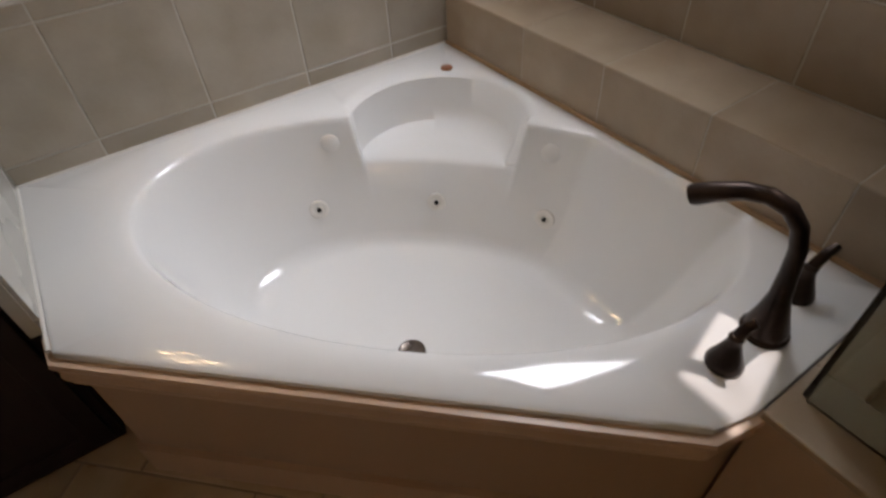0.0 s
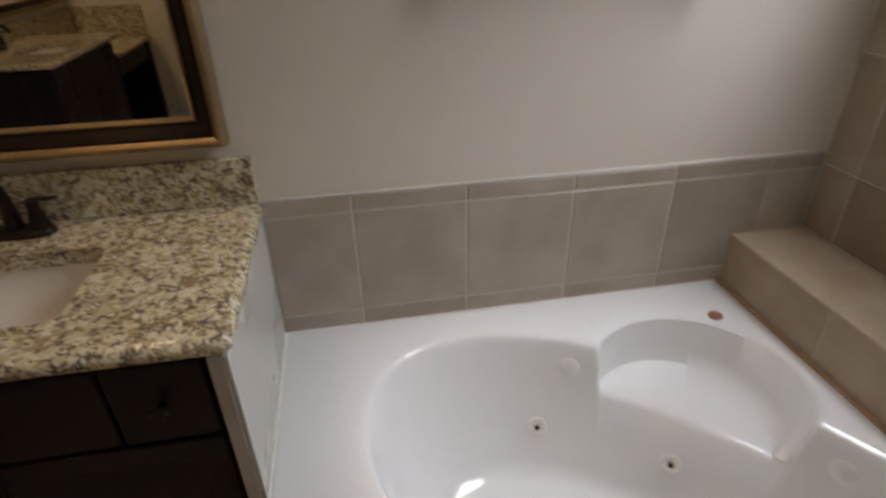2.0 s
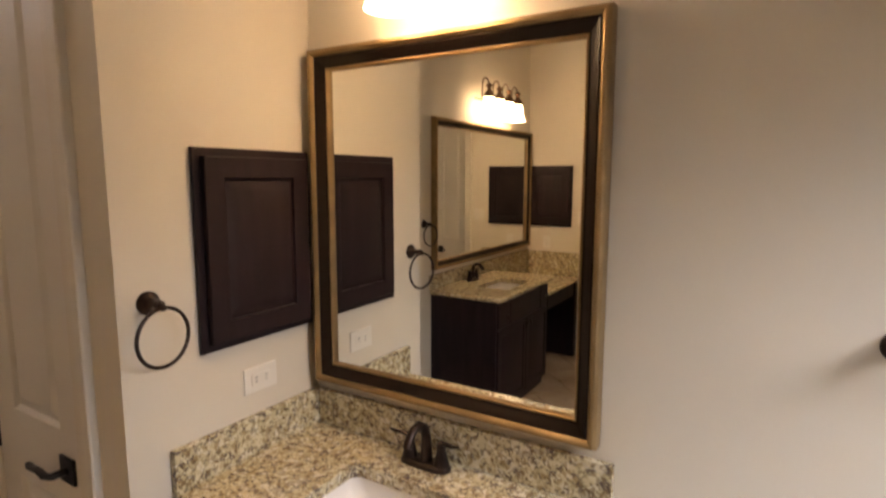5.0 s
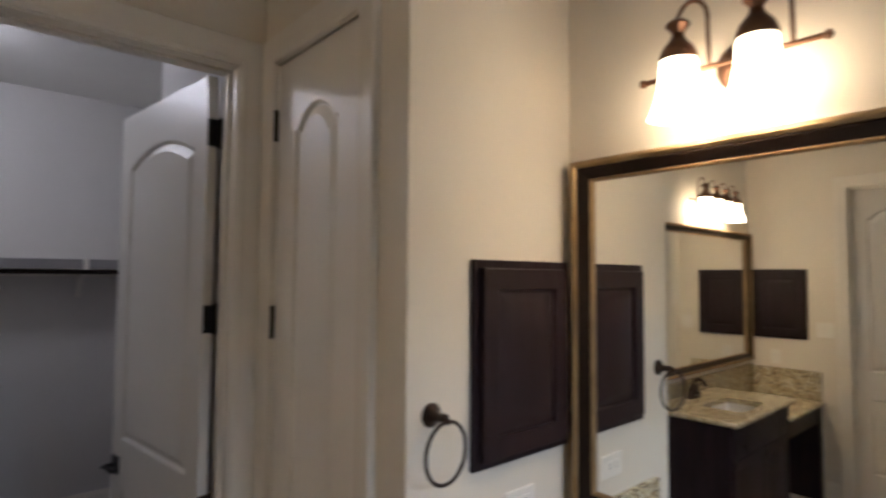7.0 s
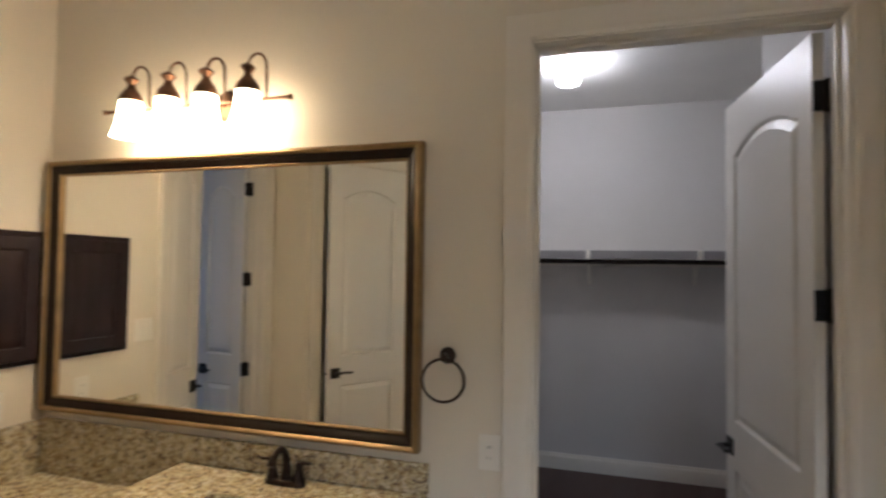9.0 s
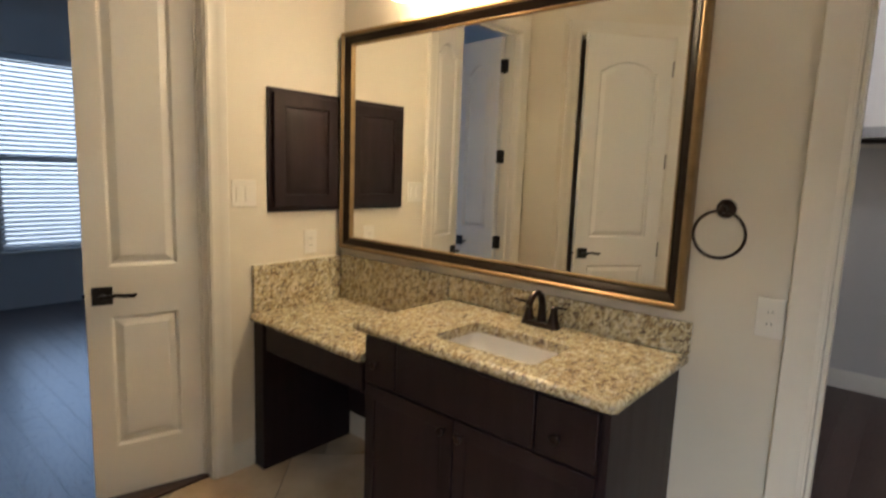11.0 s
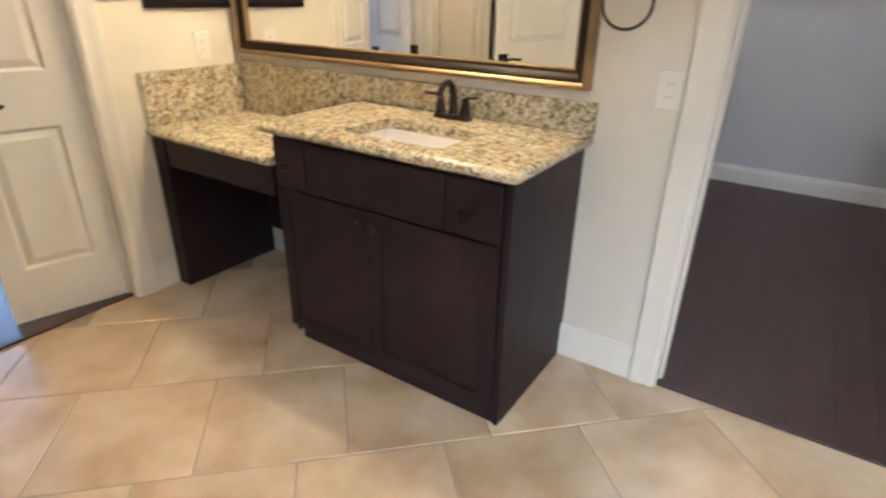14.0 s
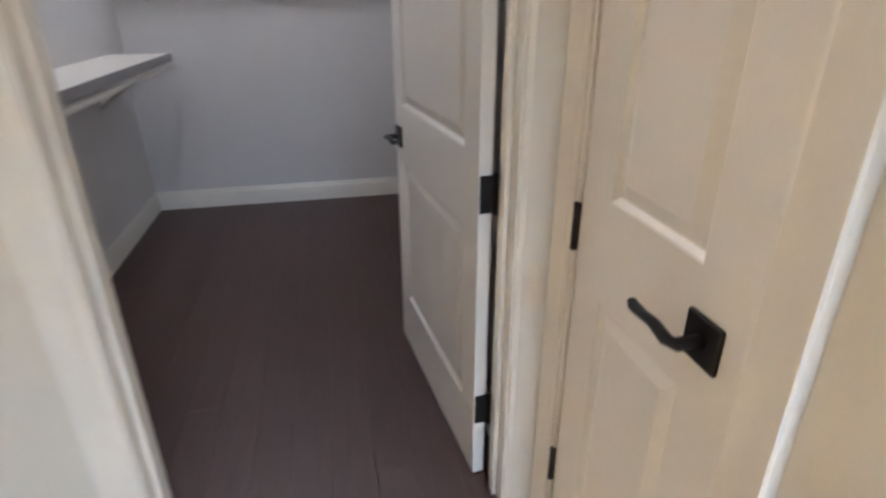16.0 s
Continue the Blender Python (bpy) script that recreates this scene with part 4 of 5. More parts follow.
# double run on the west wall
V2_TOP = 0.882
V2Y0, V2Y1, V2X = -0.885, 0.090, -1.150
v2 = thing("vanity_cabinet", "dark cherry wood vanity cabinet with knobs beside the closet door", "cabinet", group="vanity cabinets")
part("face_frame", Shape().box(V2X - 0.02, V2X, V2Y0, V2Y1 - 0.018, 0.05, V2_TOP - 0.036), CHERRY, v2, bevel=0.002)
part("side", Shape().box(XW + 0.004, V2X - 0.02, V2Y0, V2Y0 + 0.018, 0.0, V2_TOP - 0.036), CHERRY, v2, bevel=0.002)
part("bottom", Shape().box(XW + 0.03, V2X - 0.02, V2Y0 + 0.018, V2Y1 - 0.018, 0.05, 0.07), CHERRY, v2)
side = [(XW + 0.022, 0.0), (V2X + 0.012, 0.0), (V2X + 0.012, V2_TOP - 0.037), (XW + 0.002, V2_TOP - 0.037), (XW + 0.002, 0.14), (XW + 0.022, 0.14)]
part("end_panel", Shape().prism([(x, V2Y1 - 0.018, z) for x, z in side], [(x, V2Y1, z) for x, z in side]), ESPRESSO, v2, bevel=0.0015)
part("toe_board", Shape().box(V2X - 0.012, V2X + 0.004, V2Y0 + 0.07, V2Y1 - 0.018, 0.0, 0.05), CHERRY, v2)
M2F = Matrix.Translation((V2X, V2Y1 - 0.02, 0)) @ pose(0, 0, 0, 0, 0, -90)   # x runs along -y
framed_front("drawer_front", v2, M2F @ Matrix.Translation((0.01, 0, 0.648)), 0.19, 0.178, CHERRY, knob=(0.115, 0.07))
framed_front("false_front", v2, M2F @ Matrix.Translation((0.206, 0, 0.648)), 0.57, 0.178, CHERRY)
framed_front("drawer_front", v2, M2F @ Matrix.Translation((0.782, 0, 0.648)), 0.157, 0.178, CHERRY, knob=(0.090, 0.085))
framed_front("door", v2, M2F @ Matrix.Translation((0.01, 0, 0.055)), 0.49, 0.585, CHERRY, knob=(0.458, 0.54))
framed_front("door", v2, M2F @ Matrix.Translation((0.506, 0, 0.055)), 0.43, 0.585, CHERRY, knob=(0.035, 0.54))
SINK2 = (-1.430, -1.178, -0.580, -0.178)
ct = thing("countertop", "speckled cream and brown granite vanity top with sink cutout", "countertop", group="granite tops")
part("slab", bullnose_slab(XW + 0.003, -1.088, V2Y0 - 0.02, 0.122, V2_TOP, 0.036, ("x1", "y0", "y1"), SINK2), GRANITE, ct, smooth=40)
part("backsplash", Shape().box(XW + 0.002, XW + 0.022, V2Y0 - 0.02, 0.119, V2_TOP + 0.0005, 0.985), GRANITE, ct, bevel=0.002)
sink(SINK2, V2_TOP, "white rectangular undermount sink in granite top", (-1.34, (SINK2[2] + SINK2[3]) / 2))
basin_faucet(Matrix.Translation((-1.572, -0.392, V2_TOP)) @ pose(0, 0, 0, 0, 0, -90), "oil-rubbed bronze two-handle faucet on the granite vanity")
# lower dressing desk
DT = 0.750
dk = thing("dressing_desk", "dark wood dressing table with apron and side panel", "desk")
part("side_panel", Shape().box(XW + 0.01, V2X + 0.02, YS + 0.018, YS + 0.095, 0.0, DT - 0.036), ESPRESSO, dk, bevel=0.002)
part("apron", Shape().box(V2X - 0.03, V2X - 0.008, YS + 0.095, V2Y0 - 0.002, DT - 0.165, DT - 0.037), CHERRY, dk, bevel=0.002)
framed_front("drawer_front", dk, Matrix.Translation((V2X - 0.008, V2Y0 - 0.012, DT - 0.158)) @ pose(0, 0, 0, 0, 0, -90), 0.67, 0.115, CHERRY, rail=0.03)
part("back_board", Shape().box(XW + 0.004, XW + 0.02, YS + 0.095, V2Y0 - 0.002, 0.14, DT - 0.037), ESPRESSO, dk)
ct = thing("countertop", "speckled granite dressing table top with tall backsplash", "countertop", group="granite tops")
part("slab", bullnose_slab(XW + 0.003, -1.112, YS + 0.003, V2Y0 - 0.003, DT, 0.036, ("x1",)), GRANITE, ct, smooth=40)
part("backsplash", Shape().box(XW + 0.002, XW + 0.022, YS + 0.022, V2Y0 - 0.021, DT + 0.0005, 0.985), GRANITE, ct, bevel=0.002)
part("side_splash", Shape().box(XW + 0.002, -1.132, YS + 0.002, YS + 0.022, DT + 0.0005, 0.975), GRANITE, ct, bevel=0.002)


# ---- mirrors ----
def framed_mirror(m, w, h, label):
    """Local x across, z up from the lower left corner; the wall is at y = 0, the room at +y."""
    mi = thing("mirror", label, "mirror", m, group="framed mirrors")
    def rim(name, prof, mat, lab):
        rings = []
        for x, z, sx, sz in ((0, 0, 1, 1), (w, 0, -1, 1), (w, h, -1, -1), (0, h, 1, -1)):
            rings.append([Vector((x + sx * d, y, z + sz * d)) for d, y in prof])
        n = len(prof)
        faces = [(k * n + i, k * n + (i + 1) % n, ((k + 1) % 4) * n + (i + 1) % n, ((k + 1) % 4) * n + i) for k in range(4) for i in range(n)]
        part(name, Shape().add([p for r in rings for p in r], faces), mat, mi, lab, smooth=30)
    rim("outer_frame", ((0, 0.002), (0, 0.034), (0.002, 0.043), (0.007, 0.049), (0.014, 0.050), (0.020, 0.045), (0.023, 0.039), (0.023, 0.002)), GOLD, "antique gold outer moulding")
    rim("inner_frame", ((0.023, 0.002), (0.023, 0.038), (0.027, 0.040), (0.034, 0.036), (0.043, 0.027), (0.052, 0.021), (0.055, 0.021), (0.055, 0.002)), FRAME_DARK, "dark brown cove moulding")
    rim("lip", ((0.055, 0.002), (0.055, 0.022), (0.057, 0.024), (0.060, 0.023), (0.063, 0.017), (0.063, 0.002)), GOLD, "thin gold inner lip")
    part("glass", Shape().box(0.058, w - 0.058, 0.004, 0.010, 0.058, h - 0.058), SILVER, mi, "mirror glass", smooth=0)
    return mi


framed_mirror(Matrix.Translation((0.104, YN, 1.028)) @ pose(0, 0, 0, 0, 0, 180), 0.910, 1.030, "wall mirror in gold and dark brown frame by the tub")
framed_mirror(Matrix.Translation((XW, 0.088, 1.022)) @ pose(0, 0, 0, 0, 0, -90), 0.088 - YS - 0.030, 1.076, "large wall mirror in gold and dark brown frame over granite")


def wall_cabinet(m, w, h, label):
    c = thing("wall_cabinet", label, "medicine cabinet", m, group="recessed wall cabinets")
    part("frame", Shape().box(0, w, 0.001, 0.014, 0, h), ESPRESSO, c, bevel=0.002)
    door = part("door", mitred(w - 0.044, h - 0.044, 0.058, 0.0145, 0.032, 0.022, 0.022), CHERRY, c, "dark cherry raised-panel door", bevel=0.003)
    part("board", Shape().box(0.05, w - 0.05, 0.0145, 0.022, 0.05, h - 0.05), CHERRY, door)
    a, b = outline(0.088, w - 0.088, 0.088, h - 0.088), outline(0.118, w - 0.118, 0.118, h - 0.118)
    part("panel", Shape().skin([[(x, 0.022, z) for x, z in a], [(x, 0.031, z) for x, z in b]]), CHERRY, door, smooth=20)
    return c


wall_cabinet(Matrix.Translation((XW1, 1.663, 1.216)) @ pose(0, 0, 0, 0, 0, -90) @ Matrix.Translation((-0.40, 0, 0)), 0.40, 0.539, "dark cherry wood wall cabinet beside the tub vanity mirror")
wall_cabinet(Matrix.Translation((-1.215, YS, 1.220)) @ Matrix.Translation((-0.41, 0, 0)), 0.41, 0.570, "dark cherry wood wall cabinet over the dressing table")


def towel_ring(m, label, swing=8):
    """Local +y out of the wall."""
    t = thing("towel_ring", label, "towel ring", m, group="towel rings")
    out = pose(0, 0, 0, -90, 0, 0)
    part("rosette", Shape().lathe([(0.029, 0.001), (0.029, 0.005), (0.026, 0.010), (0.018, 0.015), (0.012, 0.022), (0.010, 0.040), (0.013, 0.046), (0.012, 0.054), (0.001, 0.056)], out, 22), BRONZE, t)
    part("arm", Shape().tube([(0, 0.048, 0), (0.0, 0.060, -0.002), (0.0, 0.066, -0.008)], [0.009, 0.008, 0.007], 10), BRONZE, t)
    part("ring", Shape().torus(Matrix.Translation((0, 0.058, -0.076)) @ pose(0, 0, 0, 90, 0, 0) @ pose(0, 0, 0, 0, swing, 0), 0.071, 0.0047, 40, 8), BRONZE, t, "dark bronze ring")
    return t


towel_ring(Matrix.Translation((XW1, 1.534, 1.380)) @ pose(0, 0, 0, 0, 0, -90), "oil-rubbed bronze towel ring beside the wall cabinet")
towel_ring(Matrix.Translation((XW, 0.180, 1.358)) @ pose(0, 0, 0, 0, 0, -90), "oil-rubbed bronze towel ring beside the large mirror")

tb = thing("towel_bar", "oil-rubbed bronze towel bar on the wall over the tub", "towel bar")
for x in (0.650, 1.222):
    part("post", Shape().lathe([(0.030, 0.001), (0.030, 0.005), (0.026, 0.011), (0.018, 0.017), (0.012, 0.026), (0.011, 0.045), (0.014, 0.052), (0.013, 0.064), (0.001, 0.066)], Matrix.Translation((x, YN, 1.366)) @ pose(0, 0, 0, 90, 0, 0), 22), BRONZE, tb)
part("bar", Shape().tube([(0.640, YN - 0.055, 1.362), (0.95, YN - 0.055, 1.362), (1.250, YN - 0.055, 1.362)], 0.0085, 12), BRONZE, tb)
part("finial", Shape().lathe([(0.0085, 0), (0.012, 0.004), (0.012, 0.01), (0.006, 0.016), (0.001, 0.017)], Matrix.Translation((1.246, YN - 0.055, 1.362)) @ pose(0, 0, 0, 0, 90, 0), 14), BRONZE, tb)


# ---- lamps ----
def vanity_lamp(m, spots, x0, x1, label, plate):
    """Local x along the wall, +y out of it, bar at z = 0."""
    v = thing("vanity_light", label, "wall lamp", m, group="vanity lights")
    part("backplate", Shape().lathe([(0.062, 0.001), (0.062, 0.008), (0.050, 0.018), (0.028, 0.024), (0.012, 0.03), (0.010, 0.085)], Matrix.Translation((plate, 0, 0.01)) @ pose(0, 0, 0, -90, 0, 0), 26), LAMP_BRONZE, v)
    part("bar", Shape().tube([(x0, 0.085, 0), ((x0 + x1) / 2, 0.085, 0), (x1, 0.085, 0)], 0.0065, 10), LAMP_BRONZE, v)
    for x, s in ((x0, -1), (x1, 1)):
        part("bar_end", Shape().lathe([(0.0065, 0), (0.011, 0.002), (0.011, 0.010), (0.005, 0.014), (0.001, 0.015)], Matrix.Translation((x, 0.085, 0)) @ pose(0, 0, 0, 0, 90 * s, 0), 12), LAMP_BRONZE, v)
    for x in spots:
        pts = [(x + 0.030, 0.085, 0.0)] + [(x + 0.030, 0.087, 0.05), (x + 0.030, 0.09, 0.11)]
        pts += [(x + 0.030 * math.cos(math.pi * k / 8), 0.09 + 0.025 * k / 8, 0.125 + 0.042 * math.sin(math.pi * k / 8)) for k in range(9)]
        pts += [(x - 0.030, 0.116, 0.122)]
        arm = part("arm", Shape().tube(pts, 0.0052, 8), LAMP_BRONZE, v, "curved bronze arm")
        sx, sy = x - 0.030, 0.118
        at = Matrix.Translation((sx, sy, 0))
        part("socket", Shape().lathe([(0.006, 0.130), (0.012, 0.126), (0.026, 0.116), (0.028, 0.109), (0.019, 0.100), (0.014, 0.090), (0.017, 0.078), (0.026, 0.066), (0.036, 0.054), (0.042, 0.040), (0.044, 0.027), (0.042, 0.021)], at, 24), LAMP_BRONZE, arm, "turned bronze socket cup")
        prof = [(0.041, 0.024), (0.043, 0.005), (0.046, -0.03), (0.052, -0.065), (0.061, -0.095), (0.071, -0.118)]
        shade = part("shade", Shape().lathe(prof + [(r - 0.003, z) for r, z in reversed(prof)], at, 28, caps=False), SHADE_GLOW, arm, "lit frosted white glass bell shade")
        part("bulb", Shape().lathe([(0.012, 0.02), (0.014, 0.0), (0.024, -0.025), (0.027, -0.045), (0.020, -0.064), (0.001, -0.072)], at, 16), BULB_GLOW, shade, "glowing bulb")
    return v


vanity_lamp(Matrix.Translation((0, YN, 2.219)) @ Matrix.Diagonal((1, -1, 1, 1)), (-0.402, -0.224), -0.535, -0.135, "two-light bronze vanity lamp with frosted bell shades", -0.325)
vanity_lamp(Matrix.Translation((XW, 0, 2.276)) @ pose(0, 0, 0, 0, 0, 90) @ Matrix.Diagonal((1, -1, 1, 1)), (-1.082, -0.902, -0.725, -0.540), -1.27, -0.415, "four-light bronze vanity lamp with frosted bell shades", -0.74)


# ---- plates ----
def wall_plate(m, w, h, kind, label):
    p = thing("wall_plate", label, "outlet" if kind != "switch" else "light switch", m, group="wall plates")
    part("plate", Shape().box(-w / 2, w / 2, 0.0005, 0.006, -h / 2, h / 2), PLASTIC, p, bevel=0.002)
    if kind == "switch":
        for x in (-0.023, 0.023):
            part("rocker", Shape().box(x - 0.0165, x + 0.0165, 0.005, 0.0095, -0.033, 0.033), PLASTIC, p, bevel=0.001)
    else:
        k = Shape().box(-0.017, 0.017, 0.005, 0.008, -0.034, 0.034) if h > w else Shape().box(-0.034, 0.034, 0.005, 0.008, -0.017, 0.017)
        f = part("socket_face", k, PLASTIC, p, bevel=0.001)
        for s in (-0.018, 0.018):
            for q in (-0.006, 0.006):
                x, z = (q, s) if h > w else (s, q)
                part("slot", Shape().box(x - (0.0012 if h > w else 0.004), x + (0.0012 if h > w else 0.004), 0.0078, 0.0084, z - (0.004 if h > w else 0.0012), z + (0.004 if h > w else 0.0012)), SLOT, f)
    return p


wall_plate(Matrix.Translation((XW1, 1.855, 1.094)) @ pose(0, 0, 0, 0, 0, -90), 0.118, 0.075, "outlet", "white horizontal outlet plate over the backsplash")
wall_plate(Matrix.Translation((XW, 0.330, 1.045)) @ pose(0, 0, 0, 0, 0, -90), 0.075, 0.118, "outlet", "white outlet plate beside the closet casing")
wall_plate(Matrix.Translation((-1.454, YS, 1.063)), 0.075, 0.118, "outlet", "white outlet plate over the dressing table")
wall_plate(Matrix.Translation((-1.098, YS, 1.307)), 0.118, 0.118, "switch", "white double rocker switch beside the bedroom doorway")


# ---- closet fittings ----
cs = thing("closet_shelf", "white closet shelf with hanging rod along the far wall", "shelf", group="closet shelves")
SX, SZ = CX + 0.30, 1.785
part("board", Shape().box(CX, SX, CYS, CYN, SZ, SZ + 0.019), TRIM, cs, bevel=0.002)
part("nosing", Shape().box(SX, SX + 0.012, CYS, CYN, SZ - 0.040, SZ + 0.026), SHELF_EDGE_SHADE, cs, bevel=0.002)
part("cleat", Shape().box(CX, CX + 0.018, CYS, CYN, SZ - 0.09, SZ), TRIM, cs, bevel=0.002)
part("rod", Shape().tube([(CX + 0.27, CYS, SZ - 0.060), (CX + 0.27, 0.7, SZ - 0.060), (CX + 0.27, CYN, SZ - 0.060)], 0.016, 14), BRONZE, cs)
for y in (-0.16, 0.545, 1.345):
    br = Shape().box(CX, CX + 0.012, y - 0.012, y + 0.012, SZ - 0.24, SZ).box(CX, SX + 0.016, y - 0.012, y + 0.012, SZ - 0.006, SZ - 0.0005)
    br.tube([(CX + 0.008, y, SZ - 0.23), (CX + 0.15, y, SZ - 0.13), (CX + 0.26, y, SZ - 0.065)], 0.008, 8).box(SX + 0.013, SX + 0.018, y - 0.016, y + 0.016, SZ - 0.045, SZ + 0.028)
    part("bracket", br, PLASTIC, cs, "white metal shelf bracket")
cs = thing("closet_shelf", "low white closet shelf with hanging rod along the side wall", "shelf", group="closet shelves")
LZ, LY = 1.045, CYS + 0.325
part("board", Shape().box(CX + 0.26, XW - TH - 0.35, CYS, LY, LZ, LZ + 0.019), TRIM, cs, bevel=0.002)
part("nosing", Shape().box(CX + 0.26, XW - TH - 0.35, LY, LY + 0.012, LZ - 0.022, LZ + 0.022), SHELF_EDGE_SHADE, cs, bevel=0.002)
part("cleat", Shape().box(CX + 0.02, XW - TH - 0.35, CYS, CYS + 0.018, LZ - 0.09, LZ), TRIM, cs, bevel=0.002)
part("rod", Shape().tube([(CX + 0.12, LY - 0.01, LZ - 0.052), (CX + 1.5, LY - 0.01, LZ - 0.052), (XW - TH - 0.35, LY - 0.01, LZ - 0.052)], 0.016, 14), PLASTIC, cs)
for x in (CX + 0.6, CX + 1.5):
    part("bracket", Shape().box(x - 0.012, x + 0.012, CYS, CYS + 0.012, LZ - 0.24, LZ).tube([(x, CYS + 0.008, LZ - 0.23), (x, CYS + 0.15, LZ - 0.13), (x, CYS + 0.26, LZ - 0.065)], 0.008, 8), PLASTIC, cs, "white metal shelf bracket")
cl = thing("ceiling_light", "lit white closet ceiling light", "ceiling lamp")
CLX, CLY = -3.47, 0.445
part("canopy", Shape().lathe([(0.075, CTOP), (0.075, CTOP - 0.012), (0.06, CTOP - 0.02)], Matrix.Translation((CLX, CLY, 0)), 24), TRIM, cl)
part("diffuser", Shape().lathe([(0.055, CTOP - 0.018), (0.072, CTOP - 0.026), (0.078, CTOP - 0.05), (0.074, CTOP - 0.11), (0.068, CTOP - 0.138), (0.001, CTOP - 0.143)], Matrix.Translation((CLX, CLY, 0)), 24), CLOSET_GLOW, cl, "glowing white glass diffuser")

# ---- bedroom windows ----
for i, (a, b) in enumerate(BW):
    wn = thing("window_%d" % (i + 2), "bright bedroom window with white horizontal blinds", "window", kind="structure")
    fr = Shape().box(a, a + 0.05, BYS - 0.11, BYS - 0.06, 0.55, 2.35).box(b - 0.05, b, BYS - 0.11, BYS - 0.06, 0.55, 2.35)
    fr.box(a + 0.05, b - 0.05, BYS - 0.11, BYS - 0.06, 0.55, 0.60).box(a + 0.05, b - 0.05, BYS - 0.11, BYS - 0.06, 2.30, 2.35).box(a + 0.05, b - 0.05, BYS - 0.11, BYS - 0.06, 1.40, 1.45)
    part("window_frame", fr, TRIM, wn, bevel=0.003)
    part("window_sill", Shape().box(a - 0.03, b + 0.03, BYS - 0.06, BYS + 0.03, 0.525, 0.549), TRIM, wn, bevel=0.004)
    bl = thing("window_blind", "white horizontal slat blind, lowered and open", "blind", group="bedroom blinds")
    part("headrail", Shape().box(a + 0.012, b - 0.012, BYS - 0.055, BYS - 0.005, 2.29, 2.345), BLIND, bl, bevel=0.003)
    slat = Shape().box(a + 0.015, b - 0.015, -0.025, 0.025, -0.0015, 0.0015).mesh("slat", BLIND, 0)
    z = 0.60
    while z < 2.28:
        s = new("slat", slat)
        s.parent = bl
        s.matrix_basis = pose(0, BYS - 0.03, z, -28, 0, 0)
        z += 0.044
    part("bottom_rail", Shape().box(a + 0.015, b - 0.015, BYS - 0.05, BYS - 0.01, 0.556, 0.578), BLIND, bl, bevel=0.003)
bd = Shape().add([(-4.5, BYS - 2.2, -1), (3.5, BYS - 2.2, -1), (3.5, BYS - 2.2, 4), (-4.5, BYS - 2.2, 4)], [(0, 1, 2, 3)])
fixed("backdrop", bd, DAYLIGHT, "bright hazy daylight outside the bedroom windows", "daylight")


# ---- tiles and planks ----
def lay(mesh_cache, key, make, parent, m, name="tile"):
    if key not in mesh_cache:
        mesh_cache[key] = make()
    ob = new(name, mesh_cache[key])
    ob.parent = parent
    ob.matrix_basis = m
    return ob


def slab_tile(w, h, t, material, edge=0.0025):
    """A tile from (0, 0) to (w, h), its face at z = 0, with eased edges."""
    e = edge
    low = [(0, 0, -t), (w, 0, -t), (w, h, -t), (0, h, -t)]
    mid = [(0, 0, -e), (w, 0, -e), (w, h, -e), (0, h, -e)]
    top = [(e, e, 0), (w - e, e, 0), (w - e, h - e, 0), (e, h - e, 0)]
    return Shape().skin([low, mid, top]).mesh("tile", material, 0)


cache = {}
PITCH, JOINT = 0.4560, 0.005
row0 = -1.636   # x + y on a joint between rows
for k in range(-4, 9):
    s0 = row0 + k * PITCH * math.sqrt(2)          # x + y at the row's lower edge
    ph = 0.745 + 0.222 * k                        # x - y on a cross joint
    for j in range(-6, 7):
        d0 = ph + j * PITCH * math.sqrt(2)
        cx, cy = (s0 + d0) / 2, (s0 - d0) / 2     # corner at lower s, lower d
        mx, my = cx + PITCH * 0.7071, cy
        if not (XW - 0.1 < mx < 1.25 and YS - 0.1 < my < YN) or mx - my > 1.75 or (mx > 0.35 and mx + my > 2.2):
            continue
        lay(cache, "floor", lambda: slab_tile(PITCH - JOINT, PITCH - JOINT, 0.009, TILE_FLOOR), floor_bath, turn_z(cx, cy, 0.0, -45) @ Matrix.Translation((JOINT / 2, JOINT / 2, 0)))

# north wall over the tub: a low cut course, full tiles, a high cut course
NT = Matrix.Translation((0, YN, 0)) @ pose(0, 0, 0, 90, 0, 0)
north = fixed("wall_tile_north", Shape().box(0.14, XE, YN - 0.0088, YN - 0.0005, TUB_Z - 0.02, 0.870), GROUT, "grey-beige stone tile band along the tub", "tile band")
part("edge_bead", Shape().tube([(0.145, YN - 0.006, 0.872), (0.9, YN - 0.006, 0.872), (XE - 0.012, YN - 0.006, 0.872)], 0.005, 8), GROUT, north, "pale caulk line along the tile top")
xs = [0.142, 0.360, 0.654, 0.947, 1.240, 1.533, XE - 0.011]
for z0, z1 in ((TUB_Z, 0.525), (0.525, 0.826), (0.826, 0.870)):
    for a, b in zip(xs, xs[1:]):
        w, h = b - a - 0.0025, z1 - z0 - 0.0025
        lay(cache, ("n", round(w, 3), round(h, 3)), lambda: slab_tile(w, h, 0.006, TILE_WALL), north, Matrix.Translation((a + 0.00125, YN - 0.0105, z0 + 0.00125)) @ pose(0, 0, 0, 90, 0, 0))
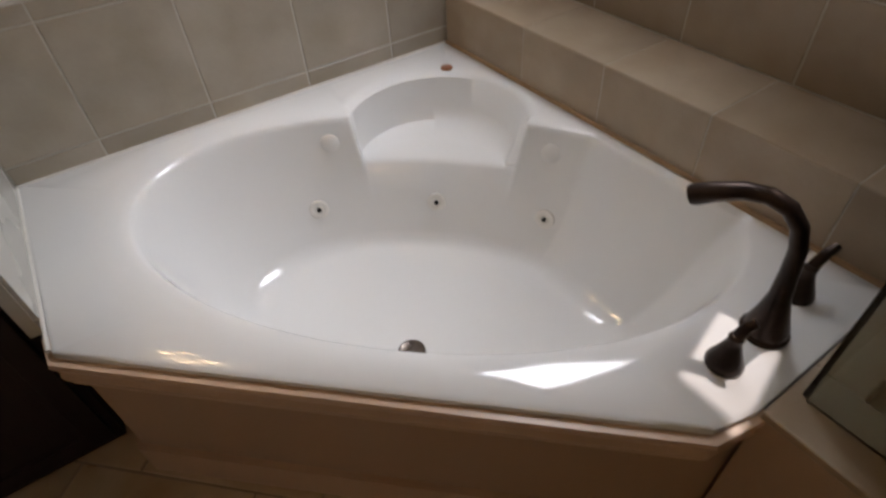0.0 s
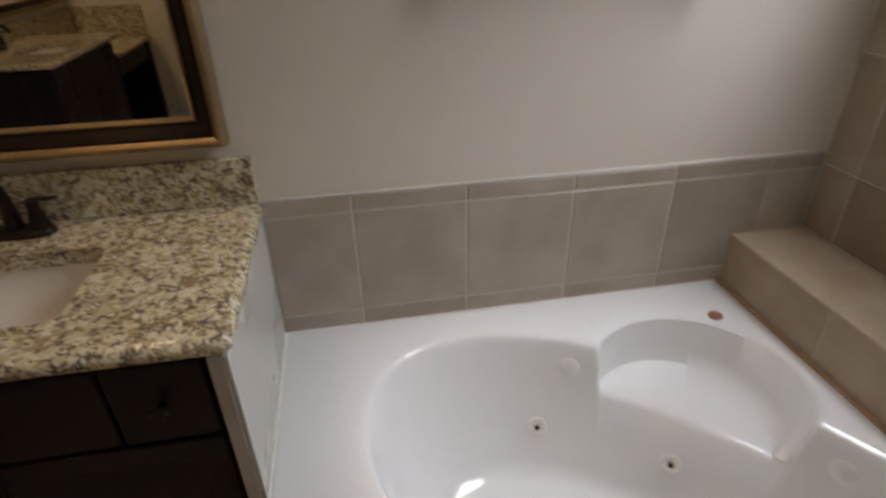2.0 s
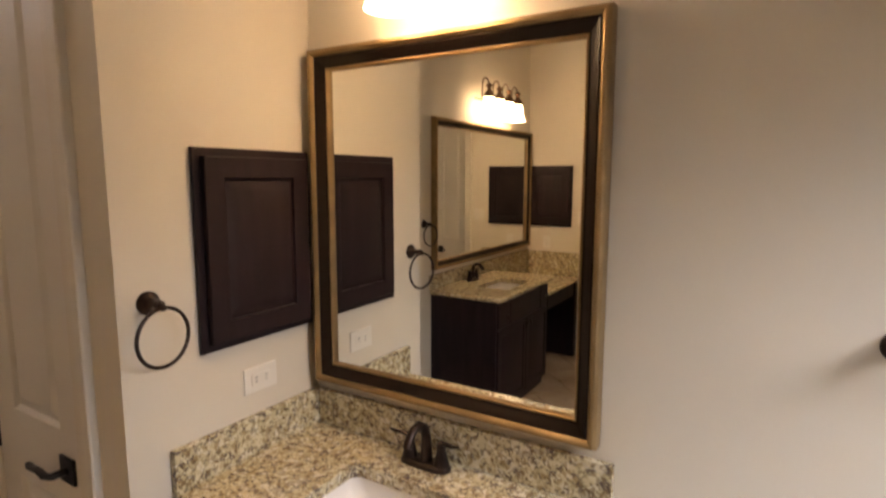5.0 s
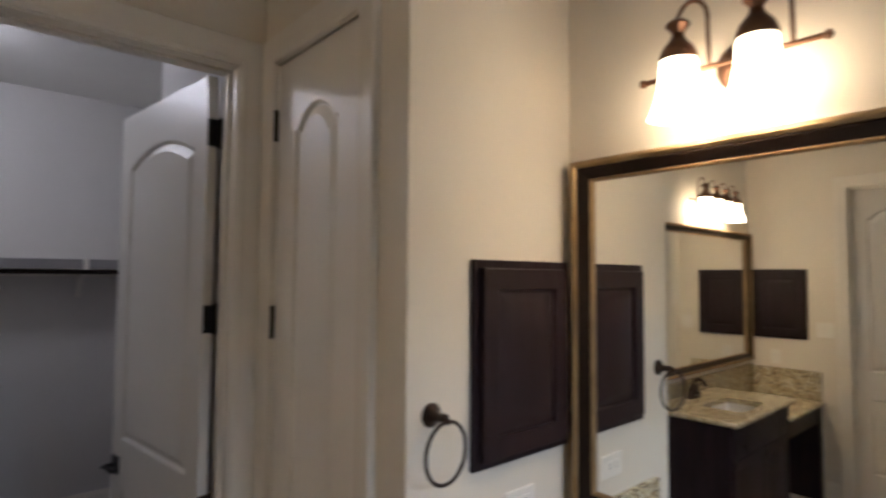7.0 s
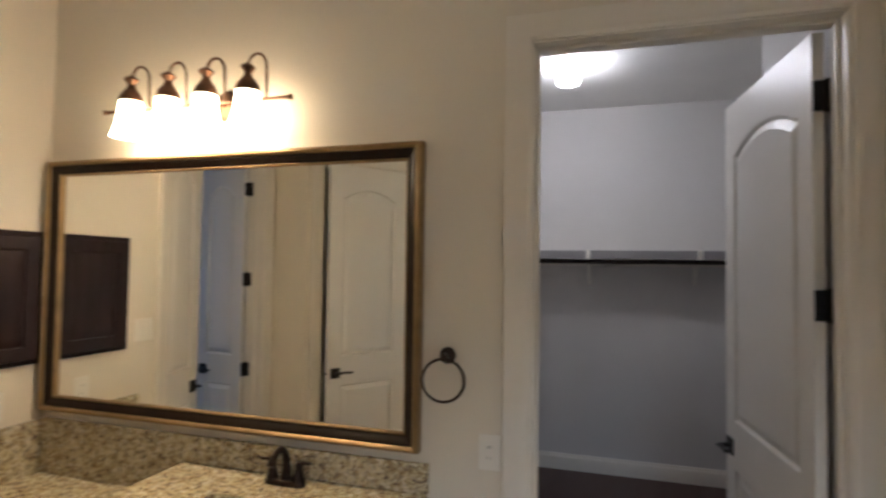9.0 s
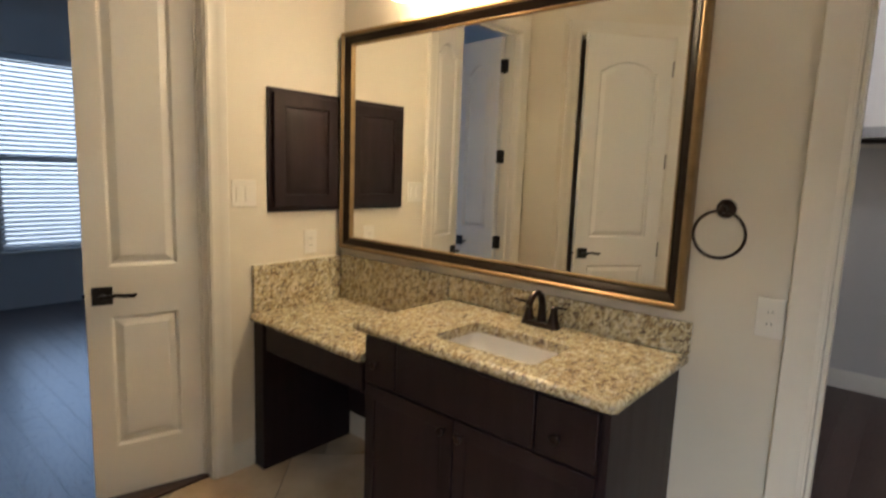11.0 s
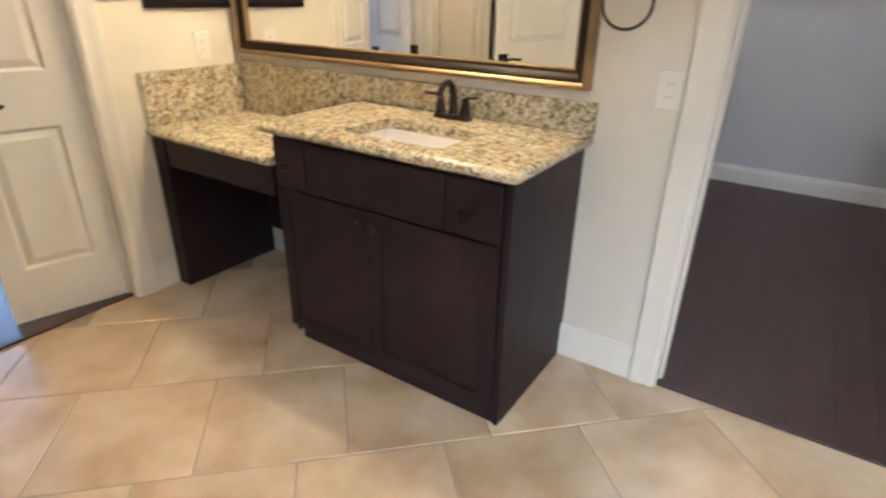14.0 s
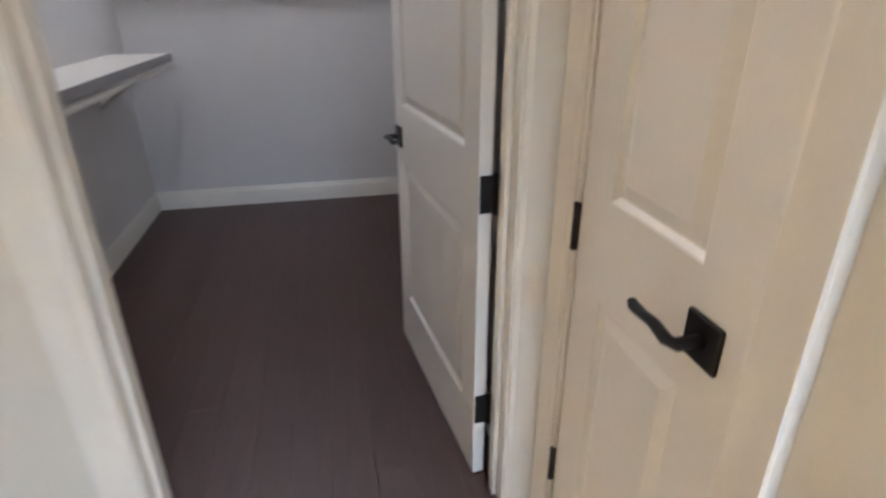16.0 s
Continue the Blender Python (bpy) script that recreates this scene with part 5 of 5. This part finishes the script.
# ledge and east wall
ledge = fixed("tub_ledge", Shape().box(LEDGE_X + 0.0015, XE, 0.656, YN - 0.011, 0.3, LEDGE_Z - 0.0015), GROUT, "beige stone tiled ledge along the tub", "ledge")
ys = [YN - 0.012, 1.70, 1.399, 1.097, 0.795, 0.657]
for b, a in zip(ys, ys[1:]):
    w = b - a - 0.002
    lay(cache, ("lf", round(w, 3)), lambda: slab_tile(w, LEDGE_Z - TUB_Z - 0.006, 0.009, TILE_LEDGE_SHADED, 0.0015), ledge, Matrix.Translation((LEDGE_X, b - 0.00125, TUB_Z + 0.003)) @ pose(0, 0, 0, 90, 0, -90))
    lay(cache, ("lt", round(w, 3)), lambda: slab_tile(XE - LEDGE_X - 0.012, w, 0.009, TILE_LEDGE_SHADED, 0.0015), ledge, Matrix.Translation((LEDGE_X + 0.001, a + 0.00125, LEDGE_Z)))
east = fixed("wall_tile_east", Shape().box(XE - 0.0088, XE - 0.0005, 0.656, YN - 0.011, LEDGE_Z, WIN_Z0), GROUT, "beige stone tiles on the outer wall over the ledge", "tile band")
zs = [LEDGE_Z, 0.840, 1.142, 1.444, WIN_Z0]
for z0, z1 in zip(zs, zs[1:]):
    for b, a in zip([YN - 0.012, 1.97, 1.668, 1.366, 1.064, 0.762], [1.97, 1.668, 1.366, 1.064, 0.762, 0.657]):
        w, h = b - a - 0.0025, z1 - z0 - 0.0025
        lay(cache, ("e", round(w, 3), round(h, 3)), lambda: slab_tile(w, h, 0.006, TILE_EAST_SHADED), east, Matrix.Translation((XE - 0.0105, b - 0.00125, z0 + 0.00125)) @ pose(0, 0, 0, 90, 0, -90))


def planks(parent, x0, x1, y0, y1, along, wide, material, seed, top):
    """Boards along x or y, staggered."""
    rnd = random.Random(seed)
    lo, hi, a0, a1 = (y0, y1, x0, x1) if along == "x" else (x0, x1, y0, y1)
    p = lo
    while p < hi - 0.01:
        w = min(wide, hi - p)
        q = a0 - rnd.uniform(0.1, 1.3)
        while q < a1:
            n = rnd.choice((0.9, 1.2, 1.5, 1.8))
            s, e = max(q, a0), min(q + n, a1)
            if e - s > 0.03:
                L, W = e - s - 0.0006, w - 0.0006
                if along == "x":
                    sh = lambda: slab_tile(L, W, 0.003, material, 0.0008)
                    m = Matrix.Translation((s, p, top))
                else:
                    sh = lambda: slab_tile(W, L, 0.003, material, 0.0008)
                    m = Matrix.Translation((p, s, top))
                lay(cache, (along, material.name, round(L, 2), round(W, 3)), sh, parent, m, "plank")
            q += n
        p += w


planks(floor_closet, CX, XW - 0.035, CYS, CYN, "x", 0.127, WOOD_CLOSET, 3, 0.004)
planks(floor_bed, -2.6, 0.9, BYS, YS - 0.06, "y", 0.127, WOOD_BED, 5, 0.004)
for nm, s in (("threshold_closet", Shape().box(XW - 0.045, XW - 0.008, CL_Y0, CL_Y1, 0, 0.011)), ("threshold_bedroom", Shape().box(BD_X0, BD_X1, YS - 0.065, YS - 0.025, 0, 0.011))):
    fixed(nm, s, WOOD_CLOSET, "dark wood threshold strip between tile and planks", "threshold", bevel=0.003)
